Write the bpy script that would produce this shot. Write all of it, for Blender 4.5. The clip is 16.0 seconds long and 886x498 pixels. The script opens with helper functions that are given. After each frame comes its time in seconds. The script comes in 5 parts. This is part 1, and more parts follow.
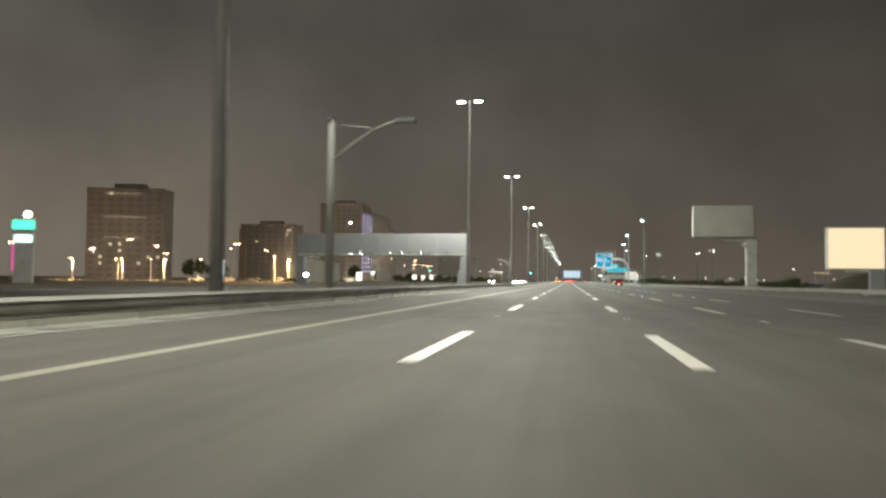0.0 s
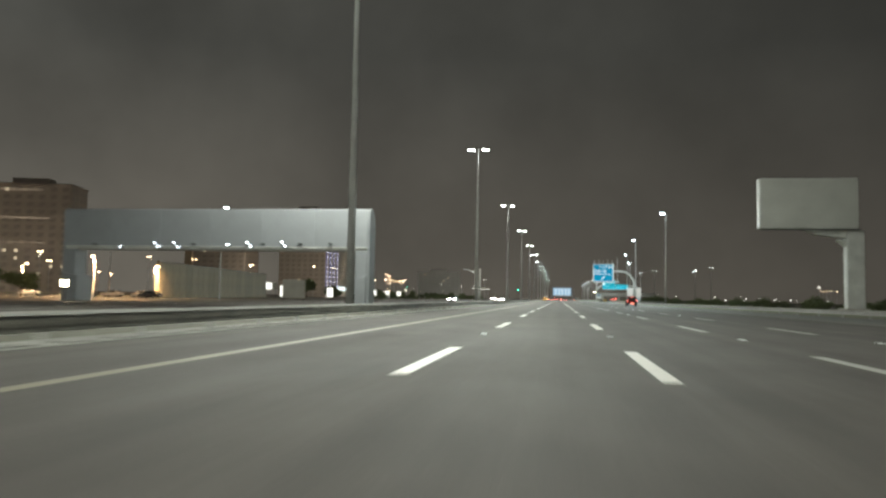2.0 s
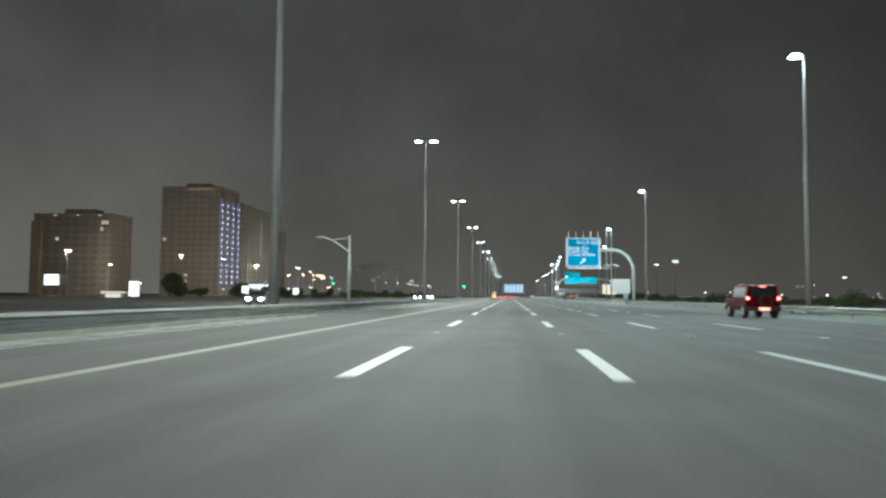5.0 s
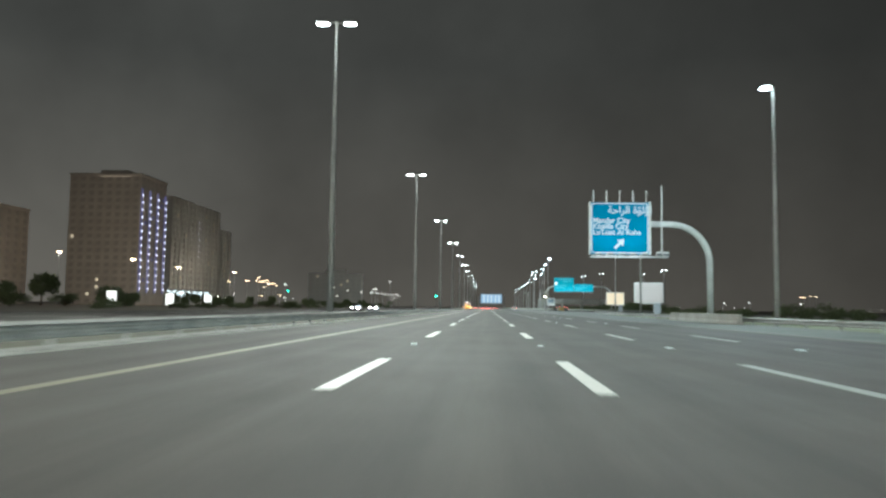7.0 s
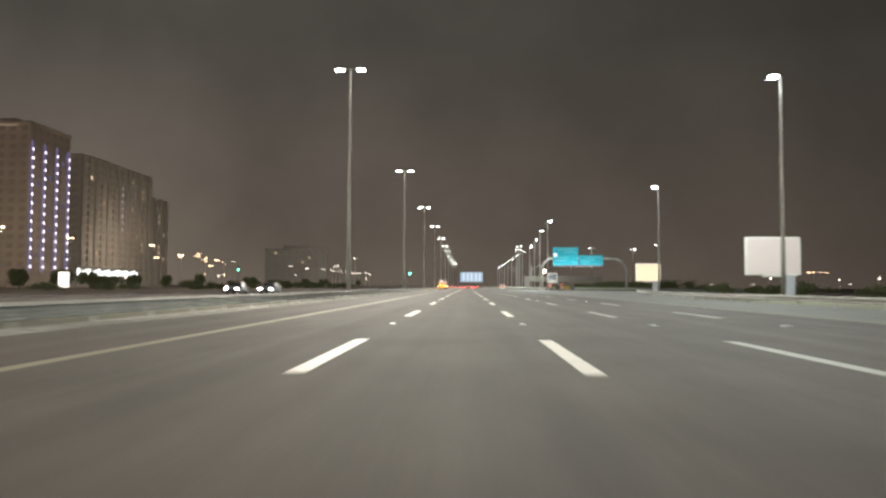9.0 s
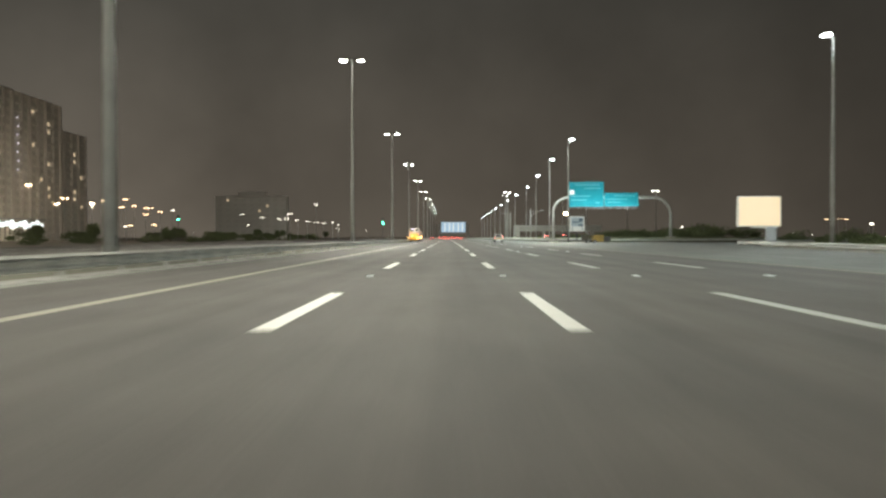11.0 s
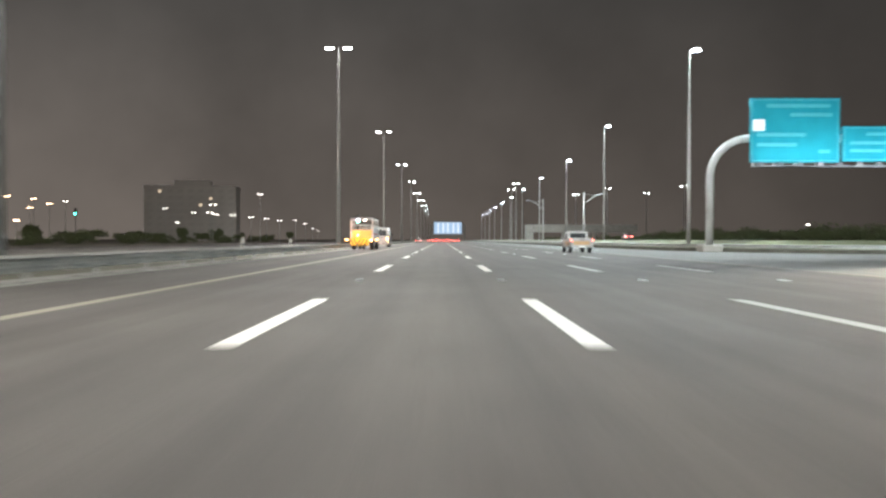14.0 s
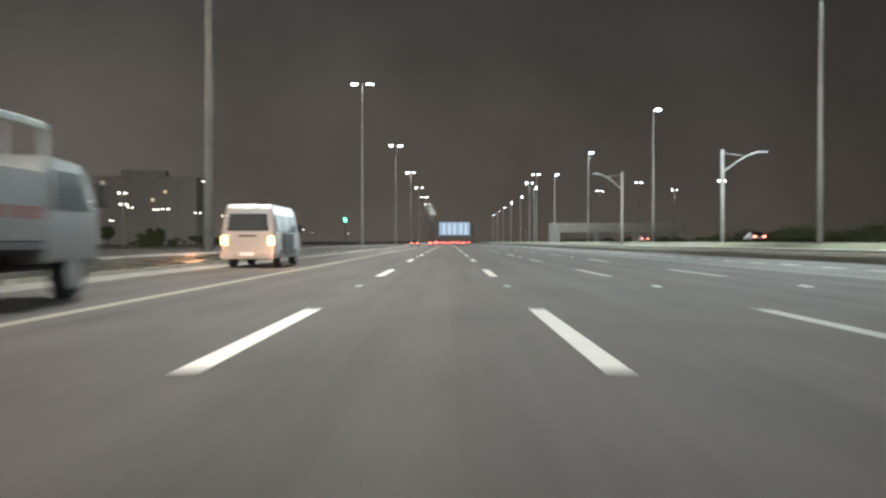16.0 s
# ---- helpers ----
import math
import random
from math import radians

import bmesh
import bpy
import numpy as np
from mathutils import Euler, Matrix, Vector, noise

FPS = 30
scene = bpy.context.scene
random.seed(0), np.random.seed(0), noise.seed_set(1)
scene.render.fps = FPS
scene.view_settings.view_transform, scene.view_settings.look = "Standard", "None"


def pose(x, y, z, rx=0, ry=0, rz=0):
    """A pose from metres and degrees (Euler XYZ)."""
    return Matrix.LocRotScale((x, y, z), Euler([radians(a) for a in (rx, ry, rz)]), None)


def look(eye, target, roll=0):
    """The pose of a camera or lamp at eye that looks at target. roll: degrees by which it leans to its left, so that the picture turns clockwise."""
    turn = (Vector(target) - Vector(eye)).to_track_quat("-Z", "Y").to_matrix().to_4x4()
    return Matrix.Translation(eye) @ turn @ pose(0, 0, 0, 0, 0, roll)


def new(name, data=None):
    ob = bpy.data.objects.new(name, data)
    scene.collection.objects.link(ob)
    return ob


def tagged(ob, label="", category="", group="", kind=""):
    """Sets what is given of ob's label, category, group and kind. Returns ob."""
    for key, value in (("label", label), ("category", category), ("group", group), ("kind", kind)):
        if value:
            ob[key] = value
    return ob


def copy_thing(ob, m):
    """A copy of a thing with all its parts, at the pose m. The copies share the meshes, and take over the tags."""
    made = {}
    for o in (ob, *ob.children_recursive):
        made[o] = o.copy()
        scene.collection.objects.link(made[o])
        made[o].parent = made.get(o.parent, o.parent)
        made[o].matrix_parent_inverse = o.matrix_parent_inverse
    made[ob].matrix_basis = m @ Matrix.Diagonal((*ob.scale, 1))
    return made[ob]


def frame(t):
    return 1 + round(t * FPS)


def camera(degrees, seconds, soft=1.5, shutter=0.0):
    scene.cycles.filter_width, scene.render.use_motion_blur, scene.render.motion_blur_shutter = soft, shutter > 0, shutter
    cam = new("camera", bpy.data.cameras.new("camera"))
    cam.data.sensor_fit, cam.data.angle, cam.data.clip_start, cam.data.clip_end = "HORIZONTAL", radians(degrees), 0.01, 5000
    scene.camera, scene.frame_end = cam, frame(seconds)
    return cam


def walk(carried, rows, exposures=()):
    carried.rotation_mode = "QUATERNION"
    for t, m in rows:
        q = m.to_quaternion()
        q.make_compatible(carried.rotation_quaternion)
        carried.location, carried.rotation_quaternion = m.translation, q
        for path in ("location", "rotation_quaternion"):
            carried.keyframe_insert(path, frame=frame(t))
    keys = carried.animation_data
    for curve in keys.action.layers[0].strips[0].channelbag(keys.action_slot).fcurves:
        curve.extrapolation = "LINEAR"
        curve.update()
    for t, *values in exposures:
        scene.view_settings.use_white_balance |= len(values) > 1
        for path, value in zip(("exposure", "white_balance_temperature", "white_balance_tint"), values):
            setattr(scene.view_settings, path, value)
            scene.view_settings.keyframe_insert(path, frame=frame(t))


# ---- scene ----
EXPOSURES = [(0, 0.35, 6970, 6), (0.5, 0.3, 6659, -6), (1, 0.25, 6890, -4), (1.5, 0.1, 6792, -4), (2, 0.05, 6500, 3), (2.5, 0.2, 6216, 14), (3, 0.5, 6580, 14), (3.5, 0.5, 6955, 15), (4, 0.4, 6700, 11), (5, 0.1, 5831, -1), (7.5, 0, 6016, 3), (8, 0.15, 5966, 11), (8.5, 0.3, 6500, 12), (9, 0.25, 7129, 14), (10, 0.05, 7050, 7), (12.5, 0.05, 6919, 7), (13, 0.1, 6461, 1), (13.5, 0.1, 6302, 11), (14, 0.3, 6490, 14), (14.5, 0.35, 6687, 17), (15, 0.05, 6977, 12), (15.5, -0.05, 7078, 10), (16, -0.03, 6583, 12)]
cam = camera(59.4, 16.0, soft=2.5, shutter=0.5)
PATH = [
    (0, (0.206, 1.799, 1.057), (-0.113, 3.771, 1.137), 0.6),
    (0.5, (0.254, 19.466, 1.069), (-0.055, 21.439, 1.184), 0.8),
    (1, (0.293, 37.377, 1.091), (-0.005, 39.352, 1.2), 0.9),
    (1.5, (0.332, 55.187, 1.072), (0.035, 57.161, 1.197), 0.9),
    (2, (0.339, 73.088, 1.07), (0.044, 75.062, 1.194), 1.0),
    (2.5, (0.351, 90.743, 1.098), (0.06, 92.718, 1.221), 1.1),
    (3, (0.379, 109.757, 1.059), (0.092, 111.732, 1.195), 1.0),
    (3.5, (0.369, 127.552, 1.076), (0.089, 129.527, 1.218), 1.0),
    (4, (0.361, 145.587, 1.083), (0.093, 147.564, 1.224), 1.0),
    (4.5, (0.351, 163.404, 1.083), (0.1, 165.384, 1.216), 1.0),
    (5, (0.344, 181.349, 1.085), (0.172, 183.338, 1.206), 0.5),
    (7.5, (0.274, 271.72, 1.096), (0.178, 273.712, 1.248), 0.7),
    (8, (0.277, 289.904, 1.089), (0.212, 291.898, 1.233), 0.5),
    (8.5, (0.284, 307.841, 1.082), (0.232, 309.837, 1.203), 0.3),
    (9, (0.266, 326.155, 1.066), (0.204, 328.152, 1.162), 0.3),
    (9.5, (0.288, 344.268, 1.071), (0.251, 346.267, 1.117), 0.3),
    (10, (0.338, 362.537, 1.097), (0.314, 364.537, 1.104), 0.0),
    (12.5, (0.298, 453.252, 1.037), (0.297, 455.252, 0.997), 0.2),
    (13, (0.293, 471.729, 1.04), (0.294, 473.729, 1.012), 0.3),
    (13.5, (0.305, 489.84, 1.026), (0.306, 491.84, 0.999), 0.2),
    (14, (0.303, 508.11, 1.049), (0.305, 510.11, 1.025), 0.1),
    (14.5, (0.333, 526.196, 1.065), (0.33, 528.196, 1.046), 0.3),
    (15, (0.332, 544.471, 1.072), (0.328, 546.471, 1.056), 0.1),
    (15.5, (0.331, 562.821, 1.075), (0.32, 564.821, 1.056), 0.1),
    (16, (0.384, 581.055, 1.106), (0.37, 583.054, 1.087), -0.0),
]
walk(cam, [(t, look(eye, target, roll)) for t, eye, target, roll in PATH], EXPOSURES)

# ---- world, large lights ----
world = bpy.data.worlds.new("night_sky")
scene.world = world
world.use_nodes = True
wn, wl = world.node_tree.nodes, world.node_tree.links
wbg = wn["Background"]
wtc = wn.new("ShaderNodeTexCoord")
wsep = wn.new("ShaderNodeSeparateXYZ")
wramp = wn.new("ShaderNodeValToRGB")
wnoise = wn.new("ShaderNodeTexNoise")
wmix = wn.new("ShaderNodeMix")
wmix.data_type, wmix.blend_type = "RGBA", "MULTIPLY"
wnoise.inputs["Scale"].default_value, wnoise.inputs["Detail"].default_value = 4.5, 5
wramp.color_ramp.elements[0].position, wramp.color_ramp.elements[0].color = 0.0, (0.092, 0.080, 0.068, 1)
wramp.color_ramp.elements[1].position, wramp.color_ramp.elements[1].color = 0.30, (0.047, 0.045, 0.041, 1)
wl.new(wtc.outputs["Generated"], wsep.inputs[0])
wl.new(wsep.outputs["Z"], wramp.inputs[0])
wl.new(wtc.outputs["Generated"], wnoise.inputs["Vector"])
wcr = wn.new("ShaderNodeMapRange")
wcr.inputs["To Min"].default_value, wcr.inputs["To Max"].default_value = 0.5, 1.45
wl.new(wnoise.outputs["Fac"], wcr.inputs["Value"])
wmix.inputs["Factor"].default_value = 1.0
wl.new(wramp.outputs[0], wmix.inputs["A"])
wl.new(wcr.outputs[0], wmix.inputs["B"])
# windscreen glare is put into the sky, brighter over the far side of the road
wglare, wmix2 = wn.new("ShaderNodeMapRange"), wn.new("ShaderNodeMix")
wglare.inputs["From Min"].default_value, wglare.inputs["From Max"].default_value = -0.55, 0.55
wglare.inputs["To Min"].default_value, wglare.inputs["To Max"].default_value = 1.55, 0.58
wl.new(wsep.outputs["X"], wglare.inputs["Value"])
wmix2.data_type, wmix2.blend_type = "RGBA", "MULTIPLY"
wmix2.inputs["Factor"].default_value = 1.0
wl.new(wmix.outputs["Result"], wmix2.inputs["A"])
wl.new(wglare.outputs[0], wmix2.inputs["B"])
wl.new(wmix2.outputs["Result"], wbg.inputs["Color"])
wbg.inputs["Strength"].default_value = 1.0

MAST_POWER, RIGHT_POWER = 64000, 44000
LEFT_LIGHT = bpy.data.lights.new("mast_light", "SPOT")
LEFT_LIGHT.spot_size, LEFT_LIGHT.spot_blend, LEFT_LIGHT.shadow_soft_size = radians(104), 1.0, 0.5
LEFT_LIGHT.energy, LEFT_LIGHT.color = MAST_POWER, (0.98, 1.0, 0.93)
FAR_SIDE_LIGHT = LEFT_LIGHT.copy()
FAR_SIDE_LIGHT.spot_size, FAR_SIDE_LIGHT.spot_blend = radians(104), 0.9
ACROSS_LIGHT = LEFT_LIGHT.copy()
ACROSS_LIGHT.spot_size, ACROSS_LIGHT.spot_blend, ACROSS_LIGHT.energy = radians(90), 0.9, 0.46 * MAST_POWER
RIGHT_LIGHT = bpy.data.lights.new("street_light", "SPOT")
RIGHT_LIGHT.spot_size, RIGHT_LIGHT.spot_blend, RIGHT_LIGHT.shadow_soft_size = radians(98), 0.9, 0.4
RIGHT_LIGHT.energy, RIGHT_LIGHT.color = RIGHT_POWER, (0.80, 0.97, 1.0)
SODIUM_LIGHT = bpy.data.lights.new("sodium_light", "AREA")
SODIUM_LIGHT.shape, SODIUM_LIGHT.size = "DISK", 0.9
SODIUM_LIGHT.energy, SODIUM_LIGHT.color = 7000, (1.0, 0.62, 0.32)
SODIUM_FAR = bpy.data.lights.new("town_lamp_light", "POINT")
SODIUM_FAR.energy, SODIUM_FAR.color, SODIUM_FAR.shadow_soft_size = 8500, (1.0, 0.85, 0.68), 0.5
SIGN_LIGHT = bpy.data.lights.new("sign_light", "AREA")
SIGN_LIGHT.shape, SIGN_LIGHT.size, SIGN_LIGHT.size_y = "RECTANGLE", 6.2, 0.25
SIGN_LIGHT.energy, SIGN_LIGHT.color = 260, (0.8, 0.93, 1.0)
GANTRY_LIGHT = SIGN_LIGHT.copy()
GANTRY_LIGHT.size, GANTRY_LIGHT.energy = 15.0, 700
HAZARD_LIGHT = bpy.data.lights.new("hazard_light", "POINT")
HAZARD_LIGHT.energy, HAZARD_LIGHT.color, HAZARD_LIGHT.shadow_soft_size = 80, (1.0, 0.50, 0.26), 0.15
FLOOD_LIGHT = bpy.data.lights.new("flood_light", "SPOT")
FLOOD_LIGHT.energy, FLOOD_LIGHT.color, FLOOD_LIGHT.spot_size = 8000, (1.0, 0.86, 0.65), radians(110)


# ---- materials ----
def material(name, colour, rough=0.6, metal=0.0, vary=0.0, scale=3.0, bump=0.0, bump_scale=40.0, colour2=None, spec=0.5, stretch=None, per_piece=0.0):
    """A surface with variation of colour at two scales, and fine relief."""
    m = bpy.data.materials.new(name)
    m.use_nodes = True
    n, l = m.node_tree.nodes, m.node_tree.links
    b = n["Principled BSDF"]
    b.inputs["Base Color"].default_value = (*colour, 1)
    b.inputs["Roughness"].default_value, b.inputs["Metallic"].default_value = rough, metal
    b.inputs["Specular IOR Level"].default_value = spec
    tc = n.new("ShaderNodeTexCoord")
    mp = n.new("ShaderNodeMapping")
    if stretch:
        mp.inputs["Scale"].default_value = stretch
    l.new(tc.outputs["Object"], mp.inputs["Vector"])
    if vary or colour2:
        big, small, mix, add = n.new("ShaderNodeTexNoise"), n.new("ShaderNodeTexNoise"), n.new("ShaderNodeMix"), n.new("ShaderNodeMath")
        big.inputs["Scale"].default_value, big.inputs["Detail"].default_value = scale, 4
        small.inputs["Scale"].default_value, small.inputs["Detail"].default_value = scale * 14, 3
        l.new(mp.outputs[0], big.inputs["Vector"])
        l.new(mp.outputs[0], small.inputs["Vector"])
        add.operation, add.use_clamp = "MULTIPLY_ADD", True
        l.new(small.outputs["Fac"], add.inputs[0])
        add.inputs[1].default_value = 0.5
        sub = n.new("ShaderNodeMath")
        sub.operation = "MULTIPLY_ADD"
        l.new(big.outputs["Fac"], sub.inputs[0])
        sub.inputs[1].default_value, sub.inputs[2].default_value = 1.6, -0.55
        l.new(sub.outputs[0], add.inputs[2])
        mix.data_type = "RGBA"
        l.new(add.outputs[0], mix.inputs["Factor"])
        lo = colour2 or tuple(c * (1 - vary) for c in colour)
        hi = colour if colour2 else tuple(min(1, c * (1 + vary)) for c in colour)
        mix.inputs["A"].default_value, mix.inputs["B"].default_value = (*lo, 1), (*hi, 1)
        out = mix.outputs["Result"]
        if per_piece:
            info, mr, mul = n.new("ShaderNodeObjectInfo"), n.new("ShaderNodeMapRange"), n.new("ShaderNodeMix")
            mr.inputs["To Min"].default_value, mr.inputs["To Max"].default_value = 1 - per_piece, 1 + per_piece
            l.new(info.outputs["Random"], mr.inputs["Value"])
            mul.data_type, mul.blend_type = "RGBA", "MULTIPLY"
            mul.inputs["Factor"].default_value = 1
            l.new(out, mul.inputs["A"])
            l.new(mr.outputs[0], mul.inputs["B"])
            out = mul.outputs["Result"]
        l.new(out, b.inputs["Base Color"])
        rr = n.new("ShaderNodeMapRange")
        rr.inputs["To Min"].default_value, rr.inputs["To Max"].default_value = max(0.03, rough - 0.12), min(1, rough + 0.12)
        l.new(big.outputs["Fac"], rr.inputs["Value"])
        l.new(rr.outputs[0], b.inputs["Roughness"])
    if bump:
        bn, bp = n.new("ShaderNodeTexNoise"), n.new("ShaderNodeBump")
        bn.inputs["Scale"].default_value, bn.inputs["Detail"].default_value = bump_scale, 3
        bp.inputs["Strength"].default_value, bp.inputs["Distance"].default_value = bump, 0.01
        l.new(mp.outputs[0], bn.inputs["Vector"])
        l.new(bn.outputs["Fac"], bp.inputs["Height"])
        l.new(bp.outputs[0], b.inputs["Normal"])
    return m


def glow(name, colour, strength):
    m = bpy.data.materials.new(name)
    m.use_nodes = True
    b = m.node_tree.nodes["Principled BSDF"]
    b.inputs["Base Color"].default_value = (*[0.25 * c for c in colour], 1)
    b.inputs["Emission Color"].default_value = (*colour, 1)
    b.inputs["Emission Strength"].default_value = strength
    return m


def asphalt(name, base, pale, track):
    """Worn asphalt: wheel tracks along the road, patches, fine stone grain."""
    m = material(name, pale, 0.85, vary=0.3, scale=0.35, bump=0.5, bump_scale=60, colour2=base, stretch=(1, 0.25, 1), spec=0.2)
    n, l = m.node_tree.nodes, m.node_tree.links
    b = n["Principled BSDF"]
    src = b.inputs["Base Color"].links[0].from_socket
    tc, sep, wave, mul, mr = n.new("ShaderNodeTexCoord"), n.new("ShaderNodeSeparateXYZ"), n.new("ShaderNodeMath"), n.new("ShaderNodeMath"), n.new("ShaderNodeMapRange")
    l.new(tc.outputs["Object"], sep.inputs[0])
    mul.operation, wave.operation = "MULTIPLY", "COSINE"
    mul.inputs[1].default_value = 2 * math.pi / 1.825
    l.new(sep.outputs["X"], mul.inputs[0])
    l.new(mul.outputs[0], wave.inputs[0])
    mr.inputs["From Min"].default_value = -1
    mr.inputs["To Min"].default_value, mr.inputs["To Max"].default_value = 1 - track, 1 + track
    l.new(wave.outputs[0], mr.inputs["Value"])
    grain, gr = n.new("ShaderNodeTexNoise"), n.new("ShaderNodeMapRange")
    grain.inputs["Scale"].default_value, grain.inputs["Detail"].default_value = 25, 2
    l.new(tc.outputs["Object"], grain.inputs["Vector"])
    gr.inputs["To Min"].default_value, gr.inputs["To Max"].default_value = 0.7, 1.3
    l.new(grain.outputs["Fac"], gr.inputs["Value"])
    mm = n.new("ShaderNodeMath")
    mm.operation = "MULTIPLY"
    l.new(mr.outputs[0], mm.inputs[0])
    l.new(gr.outputs[0], mm.inputs[1])
    # long worn streaks along the lanes, and dull patches of a few metres
    for stretch, size, lo, hi in (((1.6, 0.03, 1), 1.0, 0.87, 1.13), ((1, 0.5, 1), 0.6, 0.86, 1.14)):
        mp, nz, rg, mul2 = n.new("ShaderNodeMapping"), n.new("ShaderNodeTexNoise"), n.new("ShaderNodeMapRange"), n.new("ShaderNodeMath")
        mp.inputs["Scale"].default_value = stretch
        nz.inputs["Scale"].default_value, nz.inputs["Detail"].default_value = size, 6
        rg.inputs["From Min"].default_value, rg.inputs["From Max"].default_value = 0.3, 0.7
        rg.inputs["To Min"].default_value, rg.inputs["To Max"].default_value = lo, hi
        mul2.operation = "MULTIPLY"
        l.new(tc.outputs["Object"], mp.inputs["Vector"])
        l.new(mp.outputs[0], nz.inputs["Vector"])
        l.new(nz.outputs["Fac"], rg.inputs["Value"])
        l.new(mm.outputs[0], mul2.inputs[0])
        l.new(rg.outputs[0], mul2.inputs[1])
        mm = mul2
    mix = n.new("ShaderNodeMix")
    mix.data_type, mix.blend_type = "RGBA", "MULTIPLY"
    mix.inputs["Factor"].default_value = 1
    l.new(src, mix.inputs["A"])
    l.new(mm.outputs[0], mix.inputs["B"])
    l.new(mix.outputs["Result"], b.inputs["Base Color"])
    return m


# Warm tint: the travelling car's headlamp glow is put into the asphalt colour.
ASPHALT = asphalt("worn dusty asphalt", (0.063, 0.0545, 0.0485), (0.087, 0.0755, 0.067), 0.06)
# Paler asphalt, with street lamp light put into its colour.
SHOULDER = asphalt("pale shoulder asphalt", (0.10, 0.098, 0.09), (0.145, 0.14, 0.128), 0.02)
SAND = material("dry sandy soil", (0.16, 0.125, 0.085), 0.95, vary=0.4, scale=0.05, bump=0.6, bump_scale=4, colour2=(0.07, 0.058, 0.04))
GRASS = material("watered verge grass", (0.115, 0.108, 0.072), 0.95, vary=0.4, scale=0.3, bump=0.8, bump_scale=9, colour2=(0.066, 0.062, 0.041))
# Brighter copy of the grass, so the lamp-lit look sits in its colour.
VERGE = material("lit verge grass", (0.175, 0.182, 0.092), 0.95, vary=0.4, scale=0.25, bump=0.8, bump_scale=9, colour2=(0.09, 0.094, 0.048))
PAINT_W = material("worn white road paint", (0.68, 0.635, 0.59), 0.6, vary=0.25, scale=1.6, colour2=(0.50, 0.465, 0.43), bump=0.3, bump_scale=60, per_piece=0.12)
# Greyer copy of PAINT_W: the missing headlamp light is put into its colour.
PAINT_DIM = material("scuffed grey-white road paint", (0.36, 0.345, 0.32), 0.7, vary=0.35, scale=1.6, colour2=(0.24, 0.228, 0.21), bump=0.3, bump_scale=60, per_piece=0.15)
PAINT_Y = material("worn yellow road paint", (0.24, 0.205, 0.14), 0.65, vary=0.3, scale=1.2, colour2=(0.14, 0.122, 0.088), bump=0.3, bump_scale=60)
CONCRETE = material("pale cast concrete", (0.42, 0.40, 0.36), 0.85, vary=0.3, scale=0.9, bump=0.4, bump_scale=25, colour2=(0.27, 0.26, 0.23))
KERB = material("kerb concrete", (0.31, 0.30, 0.27), 0.85, vary=0.3, scale=1.4, bump=0.4, bump_scale=25, colour2=(0.19, 0.185, 0.165), per_piece=0.15)
KERB_DARK = material("dark dirty kerb concrete", (0.085, 0.08, 0.062), 0.9, vary=0.35, scale=0.8, bump=0.4, bump_scale=25)
BOARD_BLUE = material("pale blue picture print", (0.36, 0.45, 0.52), 0.5, vary=0.2, scale=0.9)
BOARD_NAVY = material("dark blue picture print", (0.05, 0.09, 0.15), 0.5, vary=0.2, scale=0.9)
LIP = material("pale rail lip", (0.30, 0.294, 0.27), 0.95, vary=0.2, scale=0.9, spec=0.05)
FACADE_PALE = material("pale far render", (0.47, 0.44, 0.41), 0.85, vary=0.12, scale=0.1)
PANE_PALE = material("unlit window in pale shade", (0.44, 0.41, 0.38), 0.5, vary=0.15, scale=0.4)
RAIL_OLD = material("weathered guardrail steel", (0.46, 0.45, 0.41), 0.65, metal=0.1, vary=0.35, scale=0.9, bump=0.15)
GALV = material("galvanised steel", (0.36, 0.36, 0.34), 0.55, metal=0.3, vary=0.25, scale=1.8, bump=0.1)
POLE_STEEL = material("grey pole steel", (0.36, 0.36, 0.34), 0.6, metal=0.0, vary=0.2, scale=0.8, bump=0.08)
DARK_STEEL = material("dark painted steel", (0.07, 0.07, 0.07), 0.5, metal=0.2, vary=0.2, scale=2)
CLADDING = material("light grey metal cladding", (0.26, 0.268, 0.28), 0.7, metal=0.0, vary=0.12, scale=0.4, bump=0.05, per_piece=0.05)
PANEL_BLANK = material("blank billboard vinyl", (0.50, 0.50, 0.46), 0.55, vary=0.12, scale=0.3)
PANEL_BACK = material("billboard frame metal", (0.55, 0.55, 0.52), 0.6, metal=0.0, vary=0.2, scale=0.7)
SIGN_BLUE = material("blue retroreflective sheeting", (0.001, 0.135, 0.23), 0.6, vary=0.12, scale=0.8, spec=0.05)
SIGN_TEAL = material("teal retroreflective sheeting", (0.008, 0.21, 0.265), 0.6, vary=0.12, scale=0.8, spec=0.1)
SIGN_FADED = material("faded pale sign lettering", (0.045, 0.29, 0.34), 0.4, vary=0.1, scale=1.5)
SIGN_TEXT = material("pale sign lettering film", (0.40, 0.42, 0.46), 0.45, vary=0.1, scale=1.5)
SIGN_WHITE = material("white sign sheeting", (0.80, 0.82, 0.82), 0.4, vary=0.08, scale=1.5)
RUBBER = material("tyre rubber", (0.02, 0.02, 0.02), 0.85, vary=0.3, scale=6, bump=0.3)
RIM = material("dull wheel rim", (0.32, 0.32, 0.32), 0.4, metal=0.7, vary=0.2, scale=8)
GLASS_DARK = material("tinted vehicle glass", (0.014, 0.015, 0.017), 0.4, vary=0.2, scale=2, spec=0.22)
BLACK_TRIM = material("black plastic trim", (0.025, 0.025, 0.025), 0.6, vary=0.2, scale=5)
CAR_RED = material("dark red car paint", (0.085, 0.003, 0.005), 0.6, vary=0.1, scale=2, spec=0.05)
